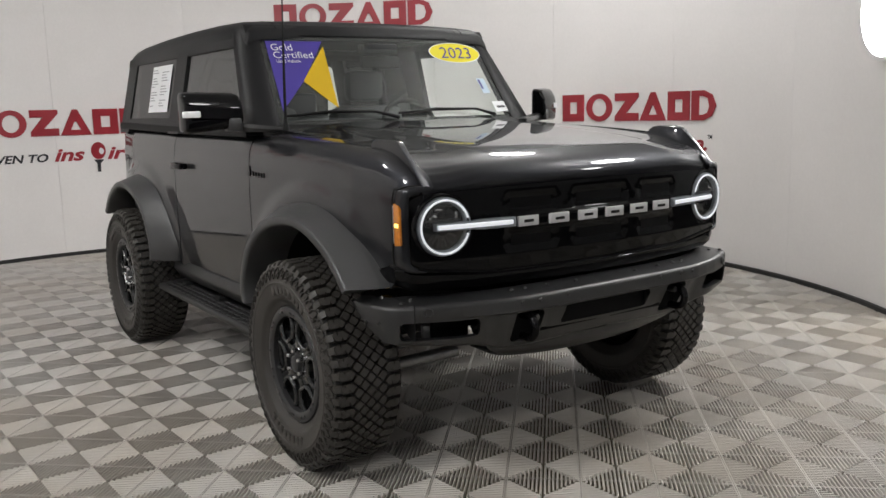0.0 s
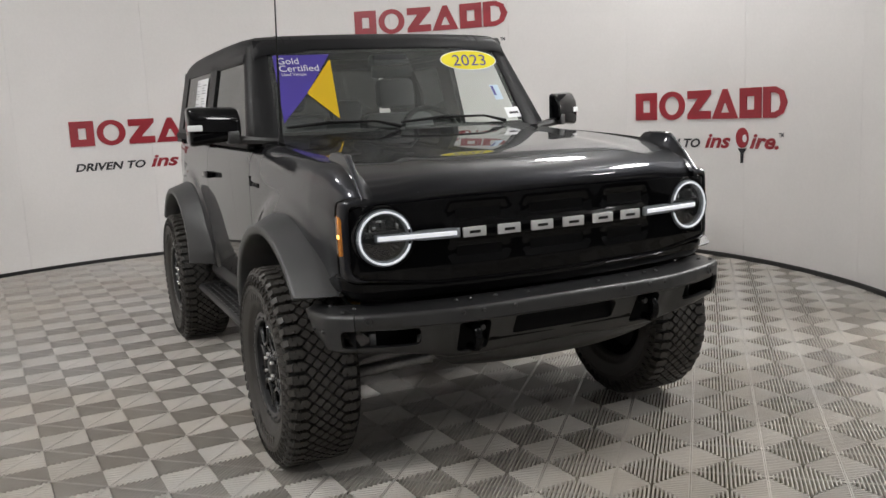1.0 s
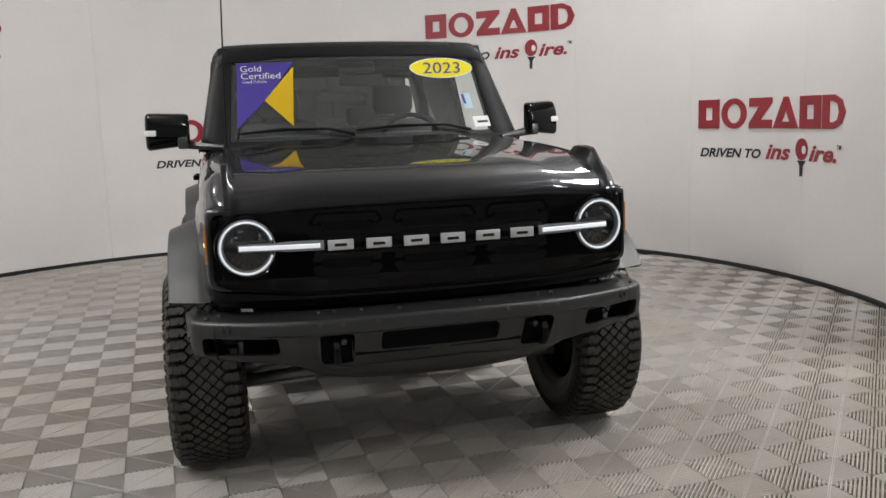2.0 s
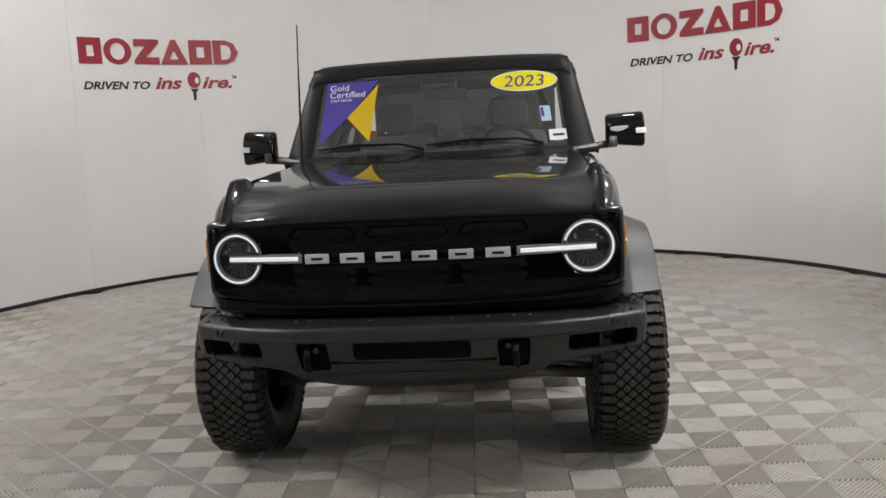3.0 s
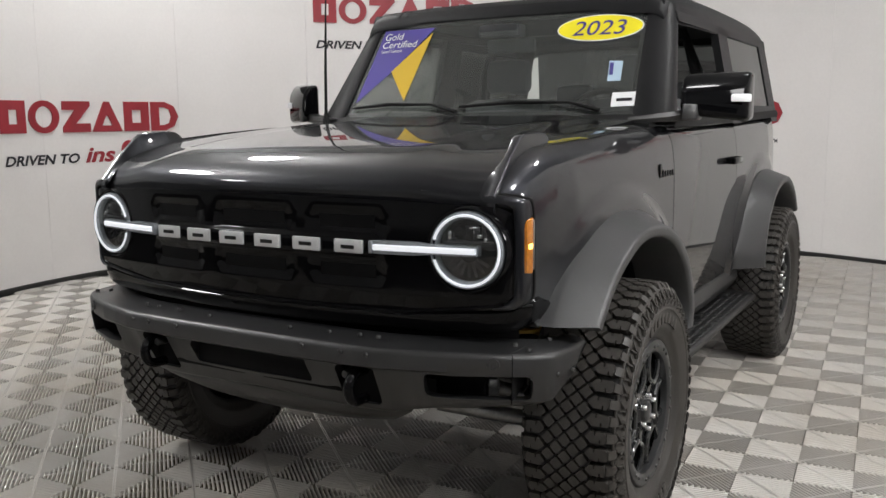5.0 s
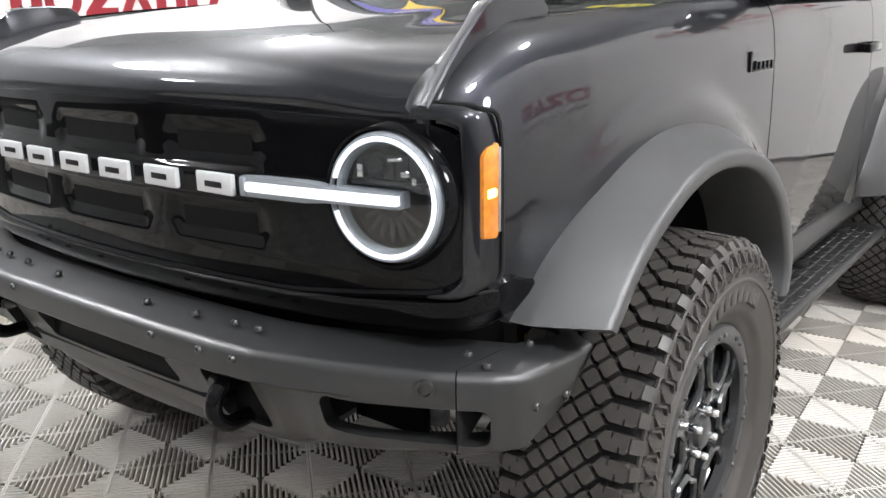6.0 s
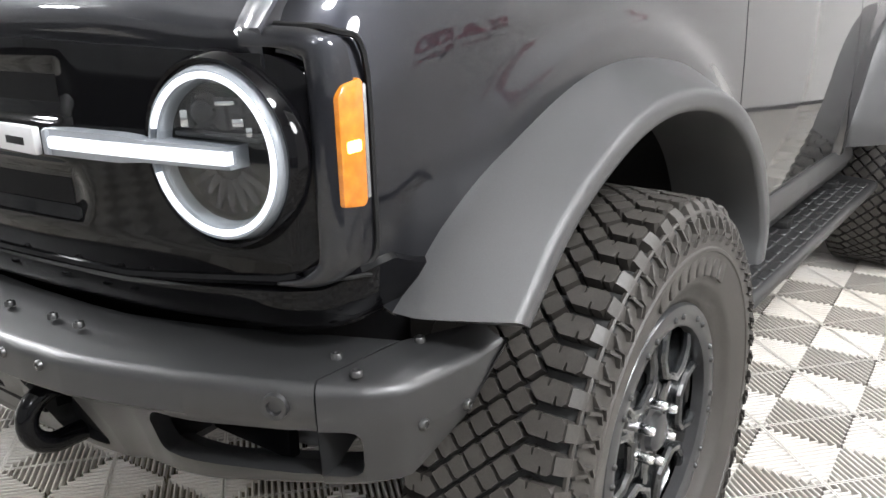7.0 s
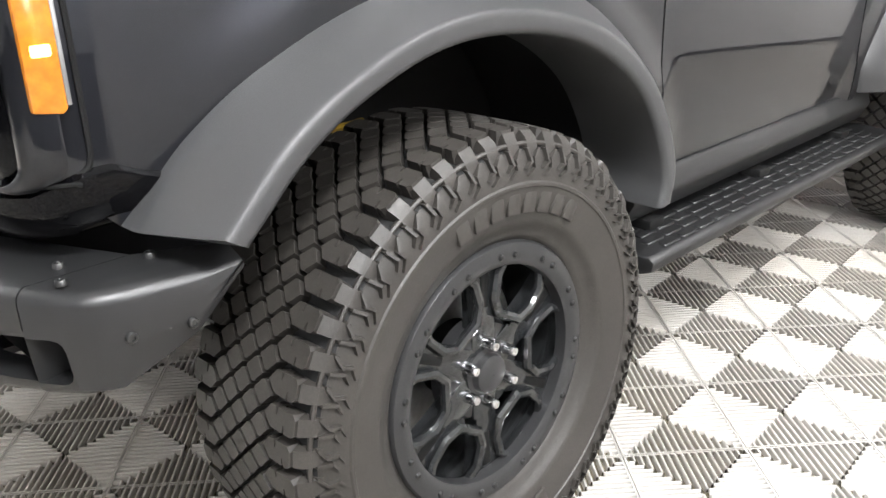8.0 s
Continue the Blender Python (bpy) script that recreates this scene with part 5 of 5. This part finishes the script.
def rim_meshes(wheel):
    # barrel and beadlock-style ring
    part("barrel", lathe(bmesh.new(), [(0.232, 0.108), (0.222, 0.100), (0.212, 0.06), (0.205, -0.02), (0.210, -0.12)], 64, "x"), M_WHEEL, wheel)
    part("back_plate", lathe(bmesh.new(), [(0.001, -0.02), (0.205, -0.03)], 48, "x"), M_BLACK, wheel)
    part("brake_disc", lathe(bmesh.new(), [(0.07, 0.012), (0.165, 0.012), (0.165, -0.01)], 48, "x"), M_GREYMETAL, wheel)
    part("outer_ring", lathe(bmesh.new(), [(0.240, 0.108), (0.240, 0.120), (0.236, 0.126), (0.222, 0.129), (0.206, 0.128), (0.198, 0.122), (0.196, 0.10)], 72, "x"), M_RIM, wheel, "satin black ring")
    # hub cap
    part("hub_cap", lathe(bmesh.new(), [(0.001, 0.120), (0.028, 0.120), (0.034, 0.116), (0.037, 0.104), (0.044, 0.100), (0.086, 0.094), (0.092, 0.084), (0.092, 0.06)], 48, "x"), M_RIM, wheel)
    for k in range(6):
        turn = Matrix.Rotation(k * math.pi / 3, 4, "X")
        # broad spoke with eased edges; a raised rim runs round the window beside it
        bm = bmesh.new()
        prism(bm, [(-0.032, 0.030), (0.032, 0.030), (0.030, 0.085), (0.019, 0.120), (0.021, 0.165), (0.040, 0.203), (-0.040, 0.203), (-0.021, 0.165), (-0.019, 0.120), (-0.030, 0.085)], 0.072, 0.100, "x", 0.006)
        bmesh.ops.transform(bm, matrix=turn, verts=bm.verts)
        spoke = part("spoke", bm, M_WHEEL, wheel)
        bm = bmesh.new()
        prism(bm, [(-0.007, 0.122), (0.007, 0.122), (0.010, 0.190), (-0.010, 0.190)], 0.097, 0.1015, "x", 0.001)
        bmesh.ops.transform(bm, matrix=turn, verts=bm.verts)
        part("groove", bm, M_BLACK, wheel)
        half = Matrix.Rotation((k + 0.5) * math.pi / 3, 4, "X")
        bm = bmesh.new()
        rim = [(0.101, -0.052, 0.197), (0.104, -0.062, 0.168), (0.106, -0.052, 0.128), (0.107, -0.028, 0.104), (0.107, 0.028, 0.104), (0.106, 0.052, 0.128), (0.104, 0.062, 0.168), (0.101, 0.052, 0.197)]
        tube(bm, [half @ Vector(p) for p in rim], 0.0095, 8)
        part("window_rim", bm, M_WHEEL, wheel)
        # wheel nut
        bm = lathe(bmesh.new(), [(0.001, 0.128), (0.007, 0.127), (0.0095, 0.122), (0.0105, 0.098)], 12, "x", (0, 0.056 * math.cos(k * math.pi / 3 + 0.52), 0.056 * math.sin(k * math.pi / 3 + 0.52)))
        part("wheel_nut", bm, M_CHROME, wheel, "chrome wheel nut")
    bolt = lathe(bmesh.new(), [(0.001, 0.010), (0.0042, 0.0096), (0.0060, 0.006), (0.0070, 0.0)], 8, "x")
    bolt = finish(bolt)
    for k in range(24):
        a = k * math.pi / 12 + (0.05 if k % 2 else -0.05)
        part("ring_bolt", bolt, M_BOLT, wheel, m=pose(0.124, 0.217 * math.cos(a), 0.217 * math.sin(a)))
    # raised marks on the side wall, kept as plain bars
    mark = finish(box(bmesh.new(), (0, 0, 0), (0.007, 0.030, 0.040), 0.003))
    for start in (58, 238):
        for k in range(8):
            a = radians(start) + 0.125 * k
            part("side_mark", mark, M_RUBBER, wheel, m=pose(0.1490, 0.312 * math.cos(a), 0.312 * math.sin(a), math.degrees(a) - 90))


wheel = part("wheel", tyre_mesh(), M_RUBBER, car, "black alloy wheel with knobbly off-road tyre")
wheel["group"] = "wheels of the car"
part("tread", tread_mesh(), M_RUBBER, wheel, sharp=25)["kind"] = "stuff"
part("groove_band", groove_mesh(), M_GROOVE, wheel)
part("shoulder_rib", lathe(bmesh.new(), [(0.4075, 0.1360), (0.4085, 0.1415), (0.4055, 0.1440), (0.4020, 0.1430), (0.4010, 0.1380)], 96, "x"), M_RUBBER, wheel)
rim_meshes(wheel)
wheel.matrix_basis = pose(TRACK, 0, HUB_Z)
copy_thing(wheel, pose(TRACK, AXLE_R, HUB_Z, 40))
copy_thing(wheel, pose(-TRACK, 0, HUB_Z, 0, 0, 180))
copy_thing(wheel, pose(-TRACK, AXLE_R, HUB_Z, 25, 0, 180))

# ---------------------------------------------------------------- signs on the wall


def on_wall(a0, s, z, off):
    """A point s metres to the right of the angle a0, seen from inside."""
    a = radians(a0) - s * 1.018 / BR
    r = BR - off
    return (BX + r * math.cos(a), BY + r * math.sin(a), z)


def wall_shape(pts, holes, a0, z0, off, thick, mat, name, parent, edge=None):
    """A flat outline, with at most one hole, laid on the curved wall with a little thickness."""
    bm = bmesh.new()
    outer = [Vector((x, y)) for x, y in pts]
    n = len(outer)
    if holes:
        inner = [Vector((x, y)) for x, y in holes]
        for o in (off + thick,):
            a = [bm.verts.new(on_wall(a0, p.x, z0 + p.y, o)) for p in outer]
            b = [bm.verts.new(on_wall(a0, p.x, z0 + p.y, o)) for p in inner]
            for i in range(n):
                bm.faces.new((a[i], a[(i + 1) % n], b[(i + 1) % n], b[i]))
        loops = [outer, inner]
    else:
        bm.faces.new([bm.verts.new(on_wall(a0, p.x, z0 + p.y, off + thick)) for p in outer])
        loops = [outer]
    for loop in loops:
        sheet(bm, [[on_wall(a0, p.x, z0 + p.y, o) for p in loop + loop[:1]] for o in (off, off + thick)])
    return part(name, bm, mat, parent)


def wall_words(words, size, shear, width, a0, s0, z0, mat, parent):
    vs, fs = lettering(words, size, shear, width, 0.03 * size)
    bm = bmesh.new()
    vv = [bm.verts.new(on_wall(a0, s0 + x, z0 + y, 0.004)) for x, y in vs]
    for f in fs:
        bm.faces.new([vv[i] for i in f])
    return part("slogan", bm, mat, parent)


def ellipse(cx, cy, rx, ry, n=28):
    return [(cx + rx * math.cos(a), cy + ry * math.sin(a)) for a in spread(0, 2 * math.pi, n)[:-1]]


def rounded(x0, x1, y0, y1):
    return [(x0, y0), (x1, y0), (x1, y1), (x0, y1)]


def wall_sign(a0, top):
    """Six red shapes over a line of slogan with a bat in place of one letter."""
    x, y, z = on_wall(a0, 0.88, top - 0.3, 0.0)
    sign = empty("wall_sign", "red shapes over a black and red slogan on the wall", "wall sign", (0, 0, 0))
    sign["group"] = "signs round the wall"
    h = 0.266
    b = top - h
    shapes = [
        (rounded(0.00, 0.245, 0, h), rounded(0.085, 0.165, 0.075, h - 0.075)),
        (ellipse(0.420, h / 2, 0.148, h / 2 + 0.004), ellipse(0.420, h / 2, 0.082, h / 2 - 0.045)),
        ([(0.60, 0), (0.87, 0), (0.87, 0.075), (0.73, 0.075), (0.87, h - 0.04), (0.87, h), (0.60, h), (0.60, h - 0.075), (0.72, h - 0.075), (0.60, 0.045)], None),
        ([(0.885, 0), (1.185, 0), (1.06, h), (1.01, h)], [(0.985, 0.055), (1.085, 0.055), (1.045, 0.14), (1.025, 0.14)]),
        (rounded(1.205, 1.455, 0, h), rounded(1.285, 1.375, 0.075, h - 0.075)),
        ([(1.475, 0), (1.62, 0), (1.71, 0.04), (1.755, 0.13), (1.71, h - 0.04), (1.62, h), (1.475, h)], [(1.56, 0.05), (1.61, 0.05), (1.66, 0.07), (1.68, 0.13), (1.66, h - 0.07), (1.61, h - 0.05), (1.56, h - 0.05)]),
    ]
    for outer, inner in shapes:
        cx, cy = sum(p[0] for p in outer) / len(outer), h / 2
        wall_shape([(cx + (x - cx) * 1.0, y) for x, y in outer], inner, a0, b, 0.001, 0.010, M_SIGNRED, "red_shape", sign)
    s = b - 0.262
    wall_words("DRIVEN TO", 0.112, 0.25, 0.725, a0, 0.02, s, M_INK, sign)
    wall_words("ins", 0.185, 0.30, 0.30, a0, 0.80, s, M_SIGNRED, sign)
    wall_words("ire.", 0.185, 0.30, 0.34, a0, 1.32, s, M_SIGNRED, sign)
    wall_words("TM", 0.05, 0.0, 0.055, a0, 1.66, s + 0.10, M_INK, sign)
    wall_shape(ellipse(1.235, 0.09, 0.073, 0.090), None, a0, s, 0.001, 0.006, M_SIGNRED, "bat_head", sign)
    wall_shape(ellipse(1.265, 0.085, 0.024, 0.034), None, a0, s, 0.007, 0.002, M_WHITE, "ball", sign)
    wall_shape([(1.185, -0.005), (1.285, -0.005), (1.250, -0.045), (1.245, -0.135), (1.215, -0.135), (1.215, -0.045)], None, a0, s, 0.001, 0.005, M_INK, "bat_handle", sign)
    return sign


for a0, top in ((188.3, 1.545), (145.45, 2.635), (103.2, 1.530), (61.1, 2.620), (18.1, 1.542)):
    wall_sign(a0, top)

# ---------------------------------------------------------------- ribbed floor tiles
P, SPIN, OX, OY = 0.205, 3.2, -0.042, 0.0196


def tile_arrays():
    """One square tile: a base coloured dark for the shade between the ribs, and round-topped ribs square to the seams
    that run from its middle to its corners.
    """
    vs, fs, mats = [], [], []

    def strip(a, b, m):
        """Quads between two lines of points."""
        i = len(vs)
        vs.extend(a)
        vs.extend(b)
        n = len(a)
        for k in range(n - 1):
            fs.append((i + k, i + k + 1, i + n + k + 1, i + n + k))
            mats.append(m)

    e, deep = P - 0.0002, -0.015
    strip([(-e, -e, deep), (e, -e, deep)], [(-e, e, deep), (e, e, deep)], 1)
    n = 18
    pitch = P * math.sqrt(2) / n
    w = 0.0034
    sec = [(-1.35 * w, deep), (-w, -0.0042), (-0.78 * w, -0.0016), (-0.35 * w, -0.0003), (0.35 * w, -0.0003), (0.78 * w, -0.0016), (w, -0.0042), (1.35 * w, deep)]
    for qx, qy in ((1, 1), (-1, 1), (-1, -1), (1, -1)):
        for k in range(n):
            c = (k + 0.5) * pitch * math.sqrt(2)
            (x0, y0), (x1, y1) = [(c, 0.0), (0.0, c)] if c <= P else [(P, c - P), (c - P, P)]
            d = math.hypot(x1 - x0, y1 - y0)
            if d < 0.012:
                continue
            cut, slot = 0.0010 / d, 0.5 - 0.0011 / d
            A, B = (x0 + (x1 - x0) * cut, y0 + (y1 - y0) * cut), (x1 + (x0 - x1) * cut, y1 + (y0 - y1) * cut)
            C, D = (x0 + (x1 - x0) * slot, y0 + (y1 - y0) * slot), (x1 + (x0 - x1) * slot, y1 + (y0 - y1) * slot)
            r = 1 / math.sqrt(2)
            for E, F in ((A, C), (D, B)):
                la = [(qx * (E[0] + r * u), qy * (E[1] + r * u), z) for u, z in sec]
                lb = [(qx * (F[0] + r * u), qy * (F[1] + r * u), z) for u, z in sec]
                strip(*((la, lb) if qx * qy < 0 else (lb, la)), 0)
        # thin bridges that tie the rib ends together on both sides of the seam
        for o in (0.0013, -0.0055):
            a, b = o / math.sqrt(2), (o + 0.0042) / math.sqrt(2)
            pts = [(qx * x, qy * y, -0.0002) for x, y in ((a, -a), (P + a, P - a), (P + b, P - b), (b, -b))]
            strip([pts[0], pts[1]], [pts[3], pts[2]], 0)
    return np.array(vs), np.array(fs), mats


T_V, T_F, T_M = tile_arrays()


def tile_mesh(places):
    me = bpy.data.meshes.new("tiles")
    v = np.concatenate([T_V + (x, y, 0) for x, y in places])
    f = np.concatenate([T_F + len(T_V) * i for i in range(len(places))])
    me.from_pydata(v.tolist(), [], f.tolist())
    me.materials.append(M_TILE)
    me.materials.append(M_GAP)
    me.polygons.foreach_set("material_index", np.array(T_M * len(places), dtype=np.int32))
    me.shade_smooth()
    return me


floor = empty("floor", "floor of grey ribbed interlocking plastic tiles", "floor", (0, 0, 0))
floor["kind"] = "structure"
floor.rotation_euler = (0, 0, radians(SPIN))
near, far = [], []
ca, sa = math.cos(radians(SPIN)), math.sin(radians(SPIN))
for i in range(-13, 13):
    for j in range(-14, 20):
        u, v = OX + (i * 2 + 1) * P, OY + (j * 2) * P
        x, y = u * ca - v * sa, u * sa + v * ca
        inside = math.hypot(x - BX, y - BY) < BR + 0.12
        if not (inside or (-5.2 < v < 1.0 and -4.6 < u < 3.9)):
            continue
        d = math.hypot(x - 0.6, y - 0.0)
        (near if d < 3.6 else far).append((d, u, v))
near.sort()
far += near[300:]
one = tile_mesh([(0.0, 0.0)])
for d, u, v in near[:300]:
    part("floor_tile", one, None, floor, m=pose(u, v, 0))
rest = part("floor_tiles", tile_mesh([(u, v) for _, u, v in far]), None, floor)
rest["kind"] = "stuff"
